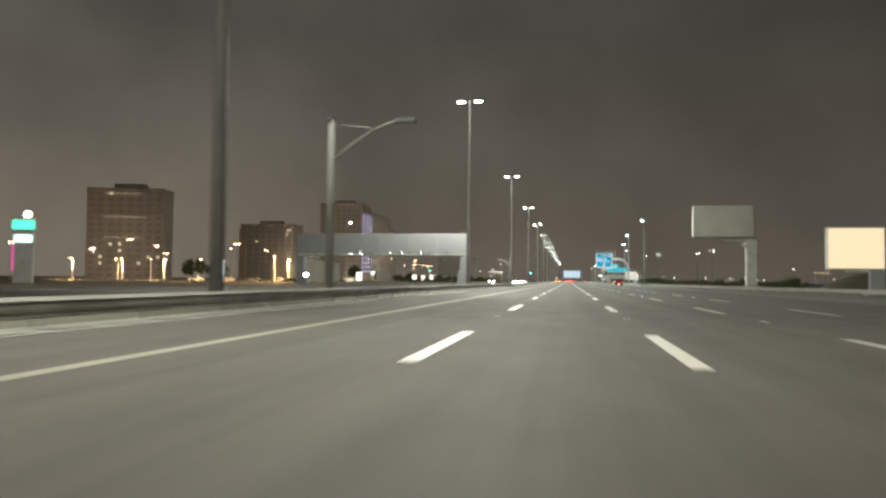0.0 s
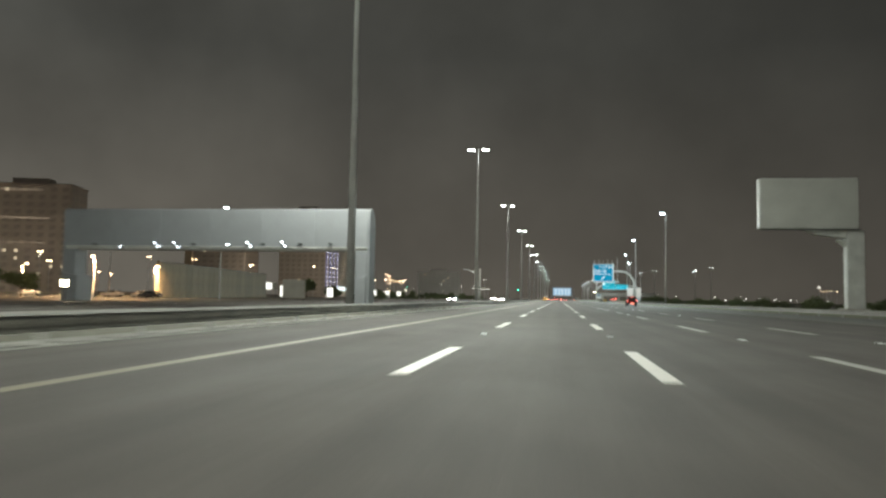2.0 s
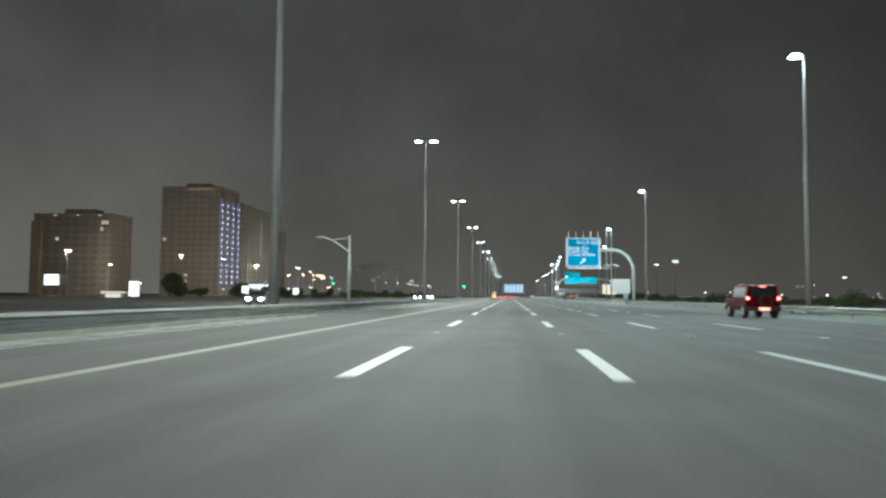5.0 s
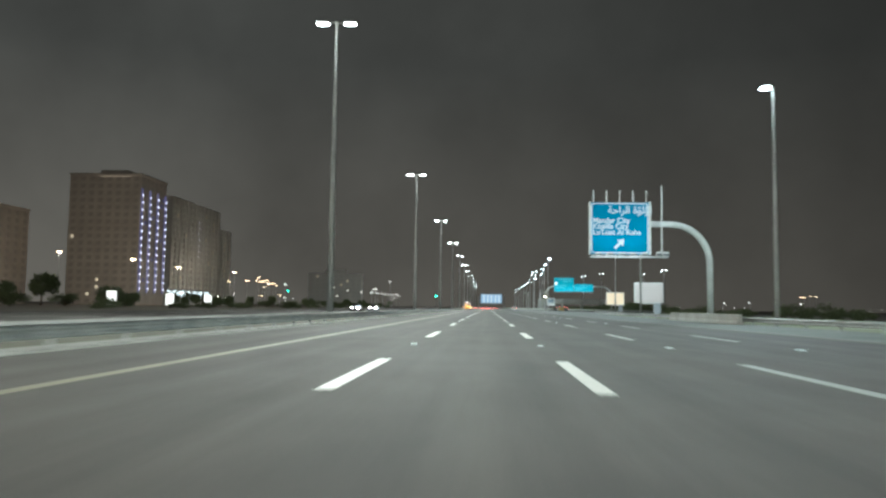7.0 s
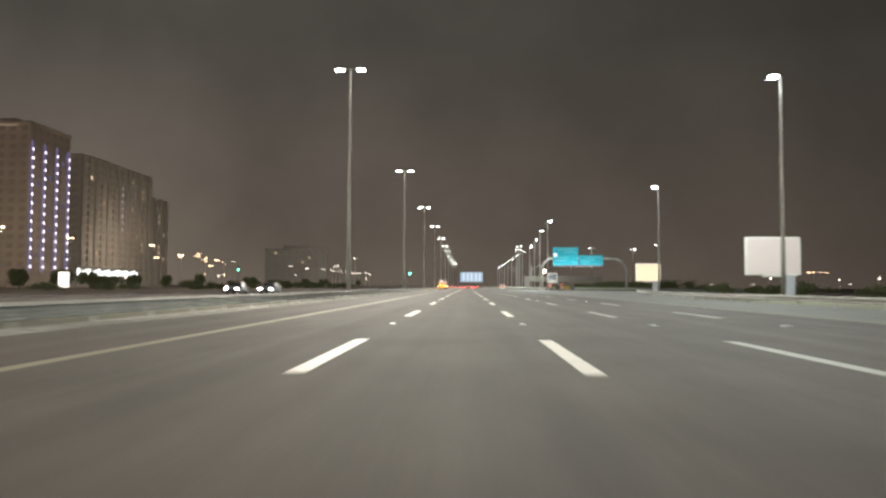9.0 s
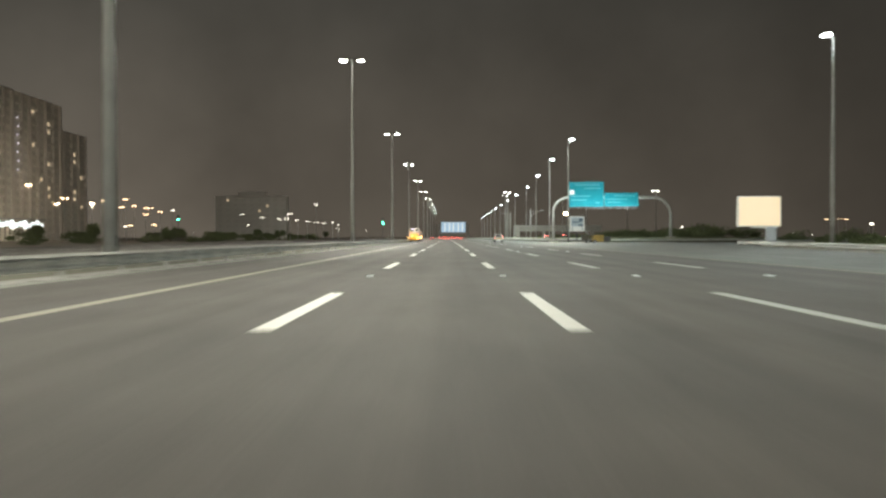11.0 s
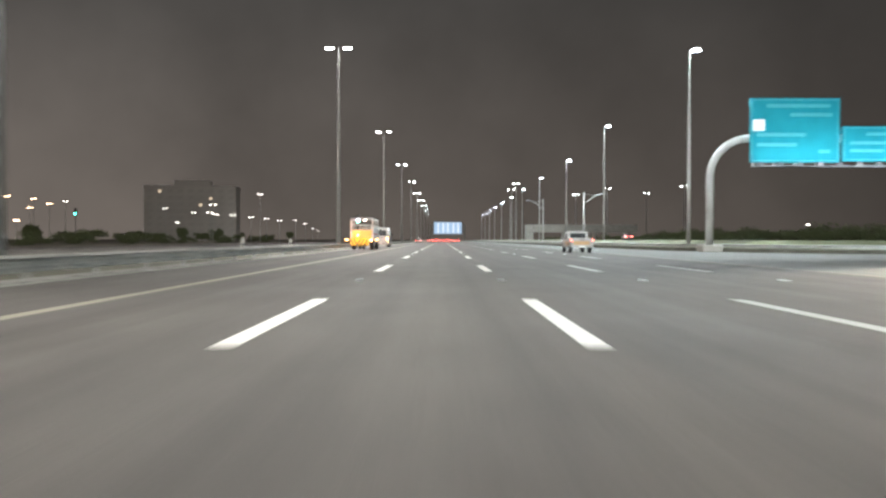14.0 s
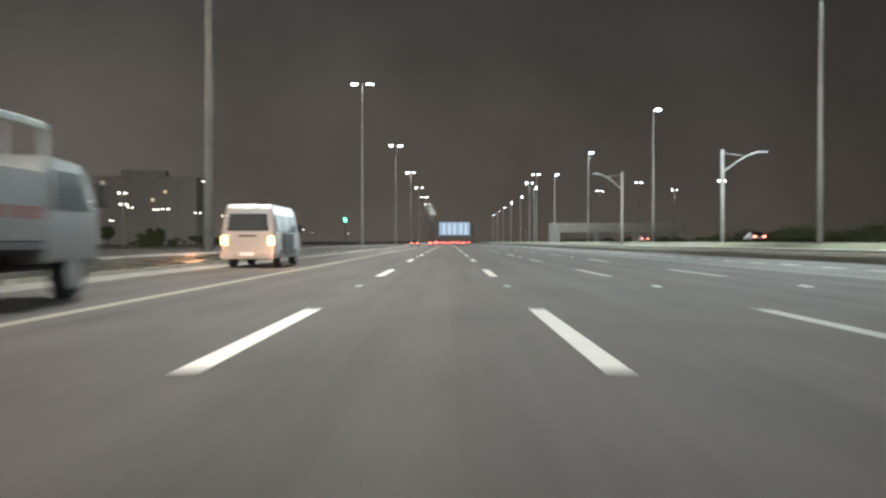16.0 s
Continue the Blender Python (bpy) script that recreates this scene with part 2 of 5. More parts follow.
CAR_WHITE = material("white car paint", (0.33, 0.32, 0.305), 0.35, vary=0.12, scale=1.5, spec=0.6)
CAR_TAN = material("beige decal film", (0.42, 0.26, 0.13), 0.4, vary=0.15, scale=1.5)
CAR_SILVER = material("silver car paint", (0.36, 0.36, 0.37), 0.32, metal=0.5, vary=0.1, scale=2)
CAR_DARK = material("dark grey car paint", (0.05, 0.052, 0.056), 0.3, vary=0.1, scale=2, spec=0.7)
YELLOW_WORN = material("worn dirty yellow paint", (0.36, 0.235, 0.055), 0.6, vary=0.3, scale=1.5, bump=0.2, bump_scale=30)
ORANGE = material("amber reflective panel", (0.52, 0.26, 0.05), 0.45, vary=0.12, scale=2)
CAR_STRIPE = material("faded red film", (0.36, 0.10, 0.08), 0.5, vary=0.2, scale=2)
YELLOW = material("yellow crash cushion plastic", (0.75, 0.42, 0.02), 0.5, vary=0.15, scale=2)
CHEVRON = material("black chevron film", (0.03, 0.025, 0.02), 0.5, vary=0.2, scale=3)
FACADE_BROWN = material("brown tower render", (0.42, 0.36, 0.31), 0.85, vary=0.2, scale=0.12, bump=0.2, bump_scale=5)
FACADE_TAN = material("tan apartment render", (0.45, 0.36, 0.26), 0.85, vary=0.2, scale=0.12, bump=0.2, bump_scale=5)
FACADE_GREY = material("grey slab render", (0.55, 0.52, 0.48), 0.85, vary=0.2, scale=0.12, bump=0.2, bump_scale=5)
PANE_BROWN = material("unlit window in brown shade", (0.33, 0.285, 0.25), 0.45, vary=0.25, scale=0.5)
PANE_GREY = material("unlit window in grey shade", (0.49, 0.465, 0.43), 0.45, vary=0.25, scale=0.5)
LEAF = material("dusty shrub leaves", (0.13, 0.155, 0.065), 0.75, vary=0.4, scale=0.8, colour2=(0.07, 0.085, 0.035))
BARK = material("grey brown bark", (0.12, 0.09, 0.06), 0.9, vary=0.3, scale=3, bump=0.6, bump_scale=12)
HOARD_PALE = material("weathered grey sheet panel", (0.40, 0.38, 0.33), 0.7, vary=0.15, scale=0.5)
HOARD = material("olive wall render", (0.20, 0.168, 0.098), 0.7, vary=0.25, scale=0.5, per_piece=0.1)

G_MAST = glow("lit mast lens", (0.92, 1.0, 0.94), 40)
G_STREET = glow("lit street lamp lens", (0.78, 0.94, 1.0), 40)
G_FAR = glow("lit far lamp lens", (1.0, 0.95, 0.85), 7)
G_SODIUM = glow("lit sodium lens", (1.0, 0.66, 0.40), 16)
G_BOX = glow("lit advertising lightbox face", (1.0, 0.96, 0.90), 1.6)
G_BOX_COOL = glow("lit cool lightbox face", (0.72, 0.95, 1.0), 1.3)
# The board emits by itself, standing in for lamps shining on its front.
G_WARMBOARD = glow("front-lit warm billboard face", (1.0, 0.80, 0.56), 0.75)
G_PALEBOARD = glow("backlit pale billboard face", (0.95, 0.86, 0.82), 0.24)
G_LED = glow("pale blue display face", (0.50, 0.74, 1.0), 0.62)
G_LEDW = glow("white display strip", (0.80, 0.90, 1.0), 0.85)
G_TAIL = glow("red tail lamp", (1.0, 0.16, 0.12), 9)
G_TAIL_FAR = glow("bright red tail lamp", (1.0, 0.14, 0.10), 16)
G_TAIL_DIM = glow("dim red tail lamp", (1.0, 0.22, 0.15), 5)
G_HEAD = glow("white headlamp", (1.0, 0.97, 0.95), 140)
G_AMBER = glow("amber beacon", (1.0, 0.48, 0.16), 14)
G_BLUEWHITE = glow("blue-white beacon", (0.66, 0.68, 1.0), 9)
G_BEACON = glow("warm white beacon", (1.0, 0.86, 0.72), 9)
G_WARM = glow("warm work lamp", (1.0, 0.80, 0.52), 90)
G_SPOT = glow("bridge spot lens", (0.80, 0.88, 1.0), 16)
G_VIOLET = glow("violet facade light", (0.80, 0.78, 1.0), 3.2)
G_FIN = glow("faint violet strip", (0.40, 0.36, 0.72), 0.22)
G_LEDGE = glow("dim warm ledge light", (1.0, 0.78, 0.58), 0.30)
G_WINDOW = glow("lit window", (1.0, 0.80, 0.55), 0.6)
G_CREAM = glow("cream lit canopy", (1.0, 0.90, 0.70), 0.75)
G_SHOP = glow("lit shop front", (0.84, 0.95, 1.0), 2.2)
G_GREEN = glow("green signal lens", (0.05, 1.0, 0.50), 20)
G_NEON = glow("green neon sign", (0.08, 0.85, 0.55), 1.4)
G_MAGENTA = glow("magenta neon sign", (0.9, 0.12, 0.45), 0.8)


# ---- mesh helpers ----
def part(name, bm, mat, parent=None, label="", smooth=False):
    me = bpy.data.meshes.new(name)
    bm.to_mesh(me)
    bm.free()
    if smooth:
        for p in me.polygons:
            p.use_smooth = True
    me.materials.append(mat)
    ob = new(name, me)
    if parent is not None:
        ob.parent = parent
    if label:
        tagged(ob, label)
    return ob


def thing(name, m, label, category, group="", kind=""):
    ob = new(name)
    ob.empty_display_size = 0.3
    ob.matrix_basis = m
    return tagged(ob, label, category, group, kind)


def again(ob, parent, m):
    """A further piece on the same mesh."""
    o = new(ob.name, ob.data)
    o.parent = parent
    o.matrix_basis = m
    return o


def box(x0, x1, y0, y1, z0, z1, bevel=0.0, seg=1, bm=None):
    own = bmesh.new()
    bmesh.ops.create_cube(own, size=1, matrix=Matrix.LocRotScale(((x0 + x1) / 2, (y0 + y1) / 2, (z0 + z1) / 2), None, (x1 - x0, y1 - y0, z1 - z0)))
    if bevel:
        bmesh.ops.bevel(own, geom=own.edges[:], offset=bevel, segments=seg, profile=0.6, affect="EDGES")
    if bm is None:
        return own
    join(bm, own)
    return bm


def join(bm, other):
    me = bpy.data.meshes.new("t")
    other.to_mesh(me)
    other.free()
    bm.from_mesh(me)
    bpy.data.meshes.remove(me)
    return bm


def tube(points, radii, sides=12, caps=True):
    """A round bar along points; radii: one for each point or a single number."""
    bm = bmesh.new()
    pts = [Vector(p) for p in points]
    if not hasattr(radii, "__len__"):
        radii = [radii] * len(pts)
    rings = []
    side = None
    for i, p in enumerate(pts):
        d = (pts[min(i + 1, len(pts) - 1)] - pts[max(i - 1, 0)]).normalized()
        if side is None:
            side = d.orthogonal().normalized()
        side = (side - d * side.dot(d)).normalized()
        up = d.cross(side)
        rings.append([bm.verts.new(p + radii[i] * (math.cos(a) * side + math.sin(a) * up)) for a in (2 * math.pi * k / sides for k in range(sides))])
    for a, b in zip(rings, rings[1:]):
        for k in range(sides):
            bm.faces.new((a[k], a[(k + 1) % sides], b[(k + 1) % sides], b[k]))
    if caps:
        bm.faces.new(rings[0][::-1])
        bm.faces.new(rings[-1])
    bmesh.ops.recalc_face_normals(bm, faces=bm.faces[:])
    return bm


def prism(profile, x0, x1, bevel=0.0, seg=2):
    """A (y, z) outline drawn out from x0 to x1."""
    bm = bmesh.new()
    a = [bm.verts.new((x0, y, z)) for y, z in profile]
    b = [bm.verts.new((x1, y, z)) for y, z in profile]
    n = len(profile)
    bm.faces.new(a)
    bm.faces.new(b[::-1])
    for i in range(n):
        bm.faces.new((a[i], b[i], b[(i + 1) % n], a[(i + 1) % n]))
    bmesh.ops.recalc_face_normals(bm, faces=bm.faces[:])
    if bevel:
        bmesh.ops.bevel(bm, geom=bm.edges[:], offset=bevel, segments=seg, profile=0.6, affect="EDGES")
    return bm


def sweep(profile, ys, xs):
    """An (x, z) outline drawn along y; xs gives the sideways place at each y."""
    bm = bmesh.new()
    rows = [[bm.verts.new((x + px, y, pz)) for px, pz in profile] for y, x in zip(ys, xs)]
    n = len(profile)
    for a, b in zip(rows, rows[1:]):
        for i in range(n):
            bm.faces.new((a[i], a[(i + 1) % n], b[(i + 1) % n], b[i]))
    bm.faces.new(rows[0])
    bm.faces.new(rows[-1][::-1])
    bmesh.ops.recalc_face_normals(bm, faces=bm.faces[:])
    return bm


def strip(ys, left, right, z):
    """A flat sheet between two edges, given at each y."""
    bm = bmesh.new()
    a = [bm.verts.new((x, y, z)) for y, x in zip(ys, left)]
    b = [bm.verts.new((x, y, z)) for y, x in zip(ys, right)]
    for i in range(len(ys) - 1):
        bm.faces.new((a[i], b[i], b[i + 1], a[i + 1]))
    return bm


def disc(r, depth, axis, at, sides=20, bevel=0.0):
    bm = bmesh.new()
    turn = {"x": Matrix.Rotation(math.pi / 2, 4, "Y"), "y": Matrix.Rotation(math.pi / 2, 4, "X"), "z": Matrix.Identity(4)}[axis]
    bmesh.ops.create_cone(bm, cap_ends=True, segments=sides, radius1=r, radius2=r, depth=depth, matrix=Matrix.Translation(at) @ turn)
    if bevel:
        bmesh.ops.bevel(bm, geom=[e for e in bm.edges if len(e.link_faces) == 2 and any(len(f.verts) > 4 for f in e.link_faces)], offset=bevel, segments=2, affect="EDGES")
    return bm


def lamp(data, m, parent=None):
    ob = new("light", data)
    ob.matrix_basis = m
    if parent is not None:
        ob.parent = parent
    return ob


def lerp(y, pts):
    return float(np.interp(y, [p[0] for p in pts], [p[1] for p in pts]))


# ---- ground, road, markings ----
Y0, Y1 = -60.0, 1500.0
gnd = bmesh.new()
bmesh.ops.create_grid(gnd, x_segments=40, y_segments=40, size=3500, matrix=Matrix.Translation((0, 1200, -0.12)))
tagged(part("ground", gnd, SAND), "dry sandy ground reaching to the horizon", "ground", kind="structure")

# the right edge of the carriageway, the barrier behind it and the slip road
EDGE_R = [(Y0, 16.4), (230, 16.4), (330, 12.9), (Y1, 12.9)]
BARR_R1 = [(Y0, 27.0), (60, 27.0), (160, 22.0), (220, 20.8), (380, 20.8), (440, 26.0), (500, 38.0), (530, 56.0), (550, 84.0)]
ys = [Y0 + 20 * i for i in range(int((Y1 - Y0) / 20) + 1)]
tagged(part("road", strip(ys, [-9.4] * len(ys), [lerp(y, EDGE_R) + 0.3 for y in ys], 0.0), ASPHALT), "worn grey asphalt carriageway with several lanes", "road", kind="structure")
tagged(part("road_shoulder", strip(ys, [lerp(y, EDGE_R) + 0.3 for y in ys], [max(21.0, lerp(y, BARR_R1) + 0.7) if y < 500 else lerp(y, [(500, 38.7), (540, 84), (560, 84), (600, 30.0), (620, 21.2), (Y1, 21.0)]) for y in ys], -0.004), SHOULDER),
       "worn asphalt shoulder and gore beside the carriageway, paled for lamp light", "road", kind="structure")
tagged(part("opposite_road", strip(ys, [-51.0] * len(ys), [-22.3] * len(ys), -0.01), ASPHALT), "worn asphalt carriageway of the opposite direction", "road", kind="structure")
tagged(part("median", strip(ys, [-22.3] * len(ys), [-10.7] * len(ys), 0.02), GRASS), "planted median strip of dull grass", "ground", kind="structure")
vs = [Y0 + 20 * i for i in range(24)]
tagged(part("verge", strip(vs, [lerp(y, BARR_R1) + 0.6 for y in vs], [lerp(y, BARR_R1) + 30 for y in vs], 0.02), VERGE), "raised grass verge with dry patches, brightened for lamp light", "ground", kind="structure")

DASH_END = 18.0
dash_bm = box(-0.13, 0.13, -6.3, -0.3, 0.0, 0.006, 0.002)
dash_me = None
for x in (-1.825, 1.825, 5.475, 9.125):
    line = tagged(new("lane_line"), "broken white lane line of worn paint" if x < 5 else "broken lane line, greyer for want of headlamp light", "road marking", "lane lines", "structure")
    line.location = (x, 0, 0.002)
    if x == 5.475:
        dash_me = dash_me.copy()
        dash_me.materials[0] = PAINT_DIM
    for k in range(-2, 72):
        if dash_me is None:
            o = part("dash", dash_bm, PAINT_W, line)
            dash_me = o.data
        else:
            o = new("dash", dash_me)
            o.parent = line
        o.location.y = DASH_END * k
stud_bm = box(-0.075, 0.075, -0.06, 0.06, 0.0, 0.03, 0.012, 2)
studs = tagged(new("road_studs"), "white raised reflective studs in every second gap", "road stud", kind="structure")
stud = part("stud", stud_bm, SIGN_WHITE, studs)
stud.location = (-1.825, -48, 0.002)
for k in range(-1, 22):
    for x in (-1.825, 1.825, 5.475, 9.125):
        again(stud, studs, pose(x, 24.1 + 2 * DASH_END * k, 0.002))
tagged(part("edge_line", strip(ys, [-5.65] * len(ys), [-5.37] * len(ys), 0.005), PAINT_Y), "continuous yellow edge line of worn paint", "road marking", kind="structure")
tagged(part("edge_line", strip(ys, [lerp(y, EDGE_R) for y in ys], [lerp(y, EDGE_R) + 0.18 for y in ys], 0.005), PAINT_Y), "pale worn edge line along the shoulder", "road marking", kind="structure")
merge = tagged(new("merge_line"), "short broken white line of the merging lane", "road marking", kind="structure")
block = part("block", box(-0.12, 0.12, -1.0, 1.0, 0.0, 0.006, 0.002), PAINT_W, merge)
block.location = (16.6, 590, 0.002)
for k in range(1, 45):
    again(block, merge, pose(16.6, 590 + 4 * k, 0.002))
for x in (-26.0, -29.65, -33.3, -36.95, -40.6, -44.25):
    line = tagged(new("lane_line"), "broken white lane line of worn paint", "road marking", "lane lines", "structure")
    line.location = (x, 0, -0.008)
    for k in range(0, 40):
        o = new("dash", dash_me)
        o.parent = line
        o.location.y = DASH_END * k + 7

# kerb under the median guardrail, in separate stones of two metres near the camera
kerb = tagged(new("kerb"), "pale concrete kerb stones along the median", "kerb", kind="structure")
kb = part("kerb_stone", box(-0.55, 0.85, 0.01, 3.99, 0.0, 0.02, 0.009), KERB, kerb)
kb.location = (-10.05, 20, 0)
for k in range(1, 170):
    again(kb, kerb, pose(-10.05, 20 + 4 * k, 0))
far_k = part("kerb_run", box(-10.6, -9.2, 704, 1500, 0, 0.02, 0.009), KERB, kerb)
far_k = part("kerb_run", box(-10.6, -9.2, -60, 20, 0, 0.02, 0.009), KERB, kerb)

# low pale pieces along the kerb, two metres apart; gaps imitate rail post shadows
blk = part("kerb_block", box(-0.22, 0.22, -0.55, 0.55, 0.0, 0.03, 0.012, 2), KERB, kerb)
blk.location = (-9.62, 6, 0.019)
for k in range(1, 296):
    again(blk, kerb, pose(-9.62, 6 + 2 * k, 0.019))


# ---- guardrails ----
W = [(0.00, 0.0), (0.075, 0.03), (0.075, 0.08), (0.0, 0.13), (0.0, 0.18), (0.075, 0.23), (0.075, 0.28), (0.0, 0.31), (-0.012, 0.31), (0.06, 0.275), (0.06, 0.235), (-0.015, 0.185), (-0.015, 0.125), (0.06, 0.075), (0.06, 0.035), (-0.012, 0.0)]
POST_BM = None


def guardrail(line, y0, y1, face, base, label, spacing=4.0):
    """A W-beam rail on posts; face: +1 looks to +x."""
    global POST_BM
    g = tagged(new("guardrail"), label, "guardrail", kind="structure")
    yy = list(np.arange(y0, y1 + 0.1, 10.0))
    tall, low, steel = (1.05, 0.17, RAIL_OLD) if face > 0 else (0.9, 0.24, GALV)
    part("rail", sweep([(face * (px + 0.10), pz * tall + base + low) for px, pz in W], yy, [lerp(y, line) for y in yy]), steel, g)
    # Sloped lip added to show the lamp-lit top edge of the rail.
    lip = [(face * 0.02, 0.50), (face * 0.19, 0.50), (face * 0.19, 0.53), (face * 0.03, 0.61), (face * 0.02, 0.61)]
    part("top_lip", sweep([(px, pz + base) for px, pz in lip], yy, [lerp(y, line) for y in yy]), LIP, g, "sloped upper lip added for the lit rail edge")
    if POST_BM is None:
        POST_BM = box(-0.05, 0.05, -0.06, 0.06, 0.0, 0.56, 0.01)
        join(POST_BM, box(-0.09, 0.09, -0.05, 0.05, 0.38, 0.55, 0.01))
        post = part("post", POST_BM, GALV, g)
    else:
        post = new("post", bpy.data.meshes["post"])
        post.parent = g
    post.location = (lerp(y0, line), y0, base)
    for y in np.arange(y0 + spacing, min(y1, y0 + 1150), spacing):
        again(post, g, pose(lerp(y, line), float(y), base))
    return g


guardrail([(Y0, -10.35), (Y1, -10.35)], -40, 1080, 1, 0.03, "galvanised steel guardrail along the median kerb")
guardrail(BARR_R1, -40, 550, -1, 0.0, "galvanised steel guardrail curving off with the slip road", 5.0)

# concrete barrier blocks in front of the sign's footing
def barrier_block(m):
    t = thing("concrete_barrier", m, "pale cast concrete barrier block beside the sign footing", "barrier", "barrier blocks")
    part("block", prism([(-0.3, 0.0), (0.3, 0.0), (0.3, 0.1), (0.16, 0.32), (0.1, 0.84), (-0.1, 0.84), (-0.16, 0.32), (-0.3, 0.1)], 0.02, 3.98, 0.02, 1), CONCRETE, t)
    for x in (1.0, 3.0):
        part("lifting_slot", box(x - 0.25, x + 0.25, -0.31, -0.29, 0.02, 0.09), BLACK_TRIM, t)
    return t


blk0 = barrier_block(pose(20.2, 316, 0, 0, 0, 90))
for k in range(1, 6):
    copy_thing(blk0, pose(20.2 + 0.02 * k, 316 + 4 * k, 0, 0, 0, 90 - 0.3 * k))


# raised island beyond the gore: a low kerb wall and a grass bank behind it
NOSE = [(20.4, 1400), (20.4, 1100), (20.4, 900), (20.4, 780), (20.5, 700), (20.7, 660), (21.1, 630), (21.9, 604), (23.6, 585), (26.6, 574), (31.5, 567.5), (39, 564), (52, 561.5), (70, 561), (100, 563)]


def inset(pts, d):
    out = []
    for i, p in enumerate(pts):
        a, b = Vector(pts[max(i - 1, 0)]), Vector(pts[min(i + 1, len(pts) - 1)])
        t = (b - a).normalized()
        out.append(Vector(p) + d * Vector((-t.y, t.x)))
    return out


def along(pts, offsets, mat, name, parent=None):
    """A sheet along a line: (inward offset, height) for each of its rows."""
    bm = bmesh.new()
    rows = [[bm.verts.new((p.x, p.y, z)) for p in inset(pts, d)] for d, z in offsets]
    for a, b in zip(rows, rows[1:]):
        for i in range(len(pts) - 1):
            bm.faces.new((a[i], a[i + 1], b[i + 1], b[i]))
    bmesh.ops.recalc_face_normals(bm, faces=bm.faces[:])
    return part(name, bm, mat, parent)


# The wall's dark colour carries the shade seen under the island rail.
tagged(along(NOSE, [(0.0, -0.05), (0.02, 0.26), (0.06, 0.3), (0.34, 0.31), (0.38, 0.27), (0.4, -0.05)], KERB_DARK, "kerb_wall"), "low dark concrete kerb wall round the grass island", "kerb", kind="structure")
rail_2 = tagged(new("guardrail"), "galvanised steel guardrail round the grass island", "guardrail", kind="structure")
along(NOSE, [(0.08, 0.36), (0.0, 0.40), (0.0, 0.45), (0.08, 0.50), (0.08, 0.55), (0.0, 0.60), (0.0, 0.66), (0.08, 0.70), (0.12, 0.70), (0.12, 0.36), (0.08, 0.36)], GALV, "rail", rail_2)
for a, b in zip(NOSE[3:], NOSE[4:]):
    a, b = Vector(a), Vector(b)
    for k in range(int((b - a).length / 4)):
        p = a + (b - a) * (k + 0.5) / max(1, int((b - a).length / 4)) + Vector((0.2, 0.1))
        o = new("post", bpy.data.meshes["post"])
        o.parent = rail_2
        o.location = (p.x, p.y, 0.1)
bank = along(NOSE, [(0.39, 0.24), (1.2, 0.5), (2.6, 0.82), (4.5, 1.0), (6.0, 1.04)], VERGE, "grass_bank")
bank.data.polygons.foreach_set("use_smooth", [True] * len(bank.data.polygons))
tagged(bank, "sloping grass bank behind the kerb, brightened for lamp light", "ground", kind="structure")
top = bmesh.new()
top.faces.new([top.verts.new((p.x, p.y, 1.04)) for p in inset(NOSE, 6.0)] + [top.verts.new((170, 570, 1.04)), top.verts.new((170, 1400, 1.04))])
bmesh.ops.triangulate(top, faces=top.faces[:])
bmesh.ops.recalc_face_normals(top, faces=top.faces[:])
tagged(part("island_ground", top, GRASS), "flat dry grass ground of the island", "ground", kind="structure")
tagged(part("slip_road", strip([590 + 30 * i for i in range(20)], [36 + 1.2 * i for i in range(20)], [44.5 + 1.2 * i for i in range(20)], 1.05), SHOULDER), "pale asphalt slip road across the island", "road", kind="structure")


# ---- lighting masts and street lamps ----
def twin_mast(height, head_mat, name="lighting_mast", label="tall tapered grey steel mast with two lit luminaires", span=1.55):
    t = thing(name, pose(0, 0, 0), label, "street lamp", "median lighting masts")
    part("pole", tube([(0, 0, 0), (0, 0, height * 0.5), (0, 0, height + 0.25)], [0.37, 0.27, 0.13], 14), POLE_STEEL, t, smooth=True)
    part("base_plate", box(-0.55, 0.55, -0.55, 0.55, 0, 0.08, 0.02), POLE_STEEL, t)
    part("inspection_door", box(0.3, 0.385, -0.1, 0.1, 0.6, 1.2, 0.01), DARK_STEEL, t)
    part("cross_arm", tube([(-span, 0, height), (0, 0, height + 0.1), (span, 0, height)], 0.07, 8), POLE_STEEL, t)
    for s in (-1, 1):
        head = part("luminaire", prism([(-0.42, 0.0), (0.42, 0.0), (0.34, 0.2), (-0.34, 0.2)], s * span - 0.75, s * span + 0.75, 0.04), POLE_STEEL, t)
        lens = disc(0.36, 0.10, "z", (s * span, 0, height - 0.06), 20)
        for v in lens.verts:
            v.co.x = (v.co.x - s * span) * 1.9 + s * span
        head.location.z = height
        ln = part("lens", lens, head_mat, head, "glowing white lens")
        ln.location.z = -height
    return t


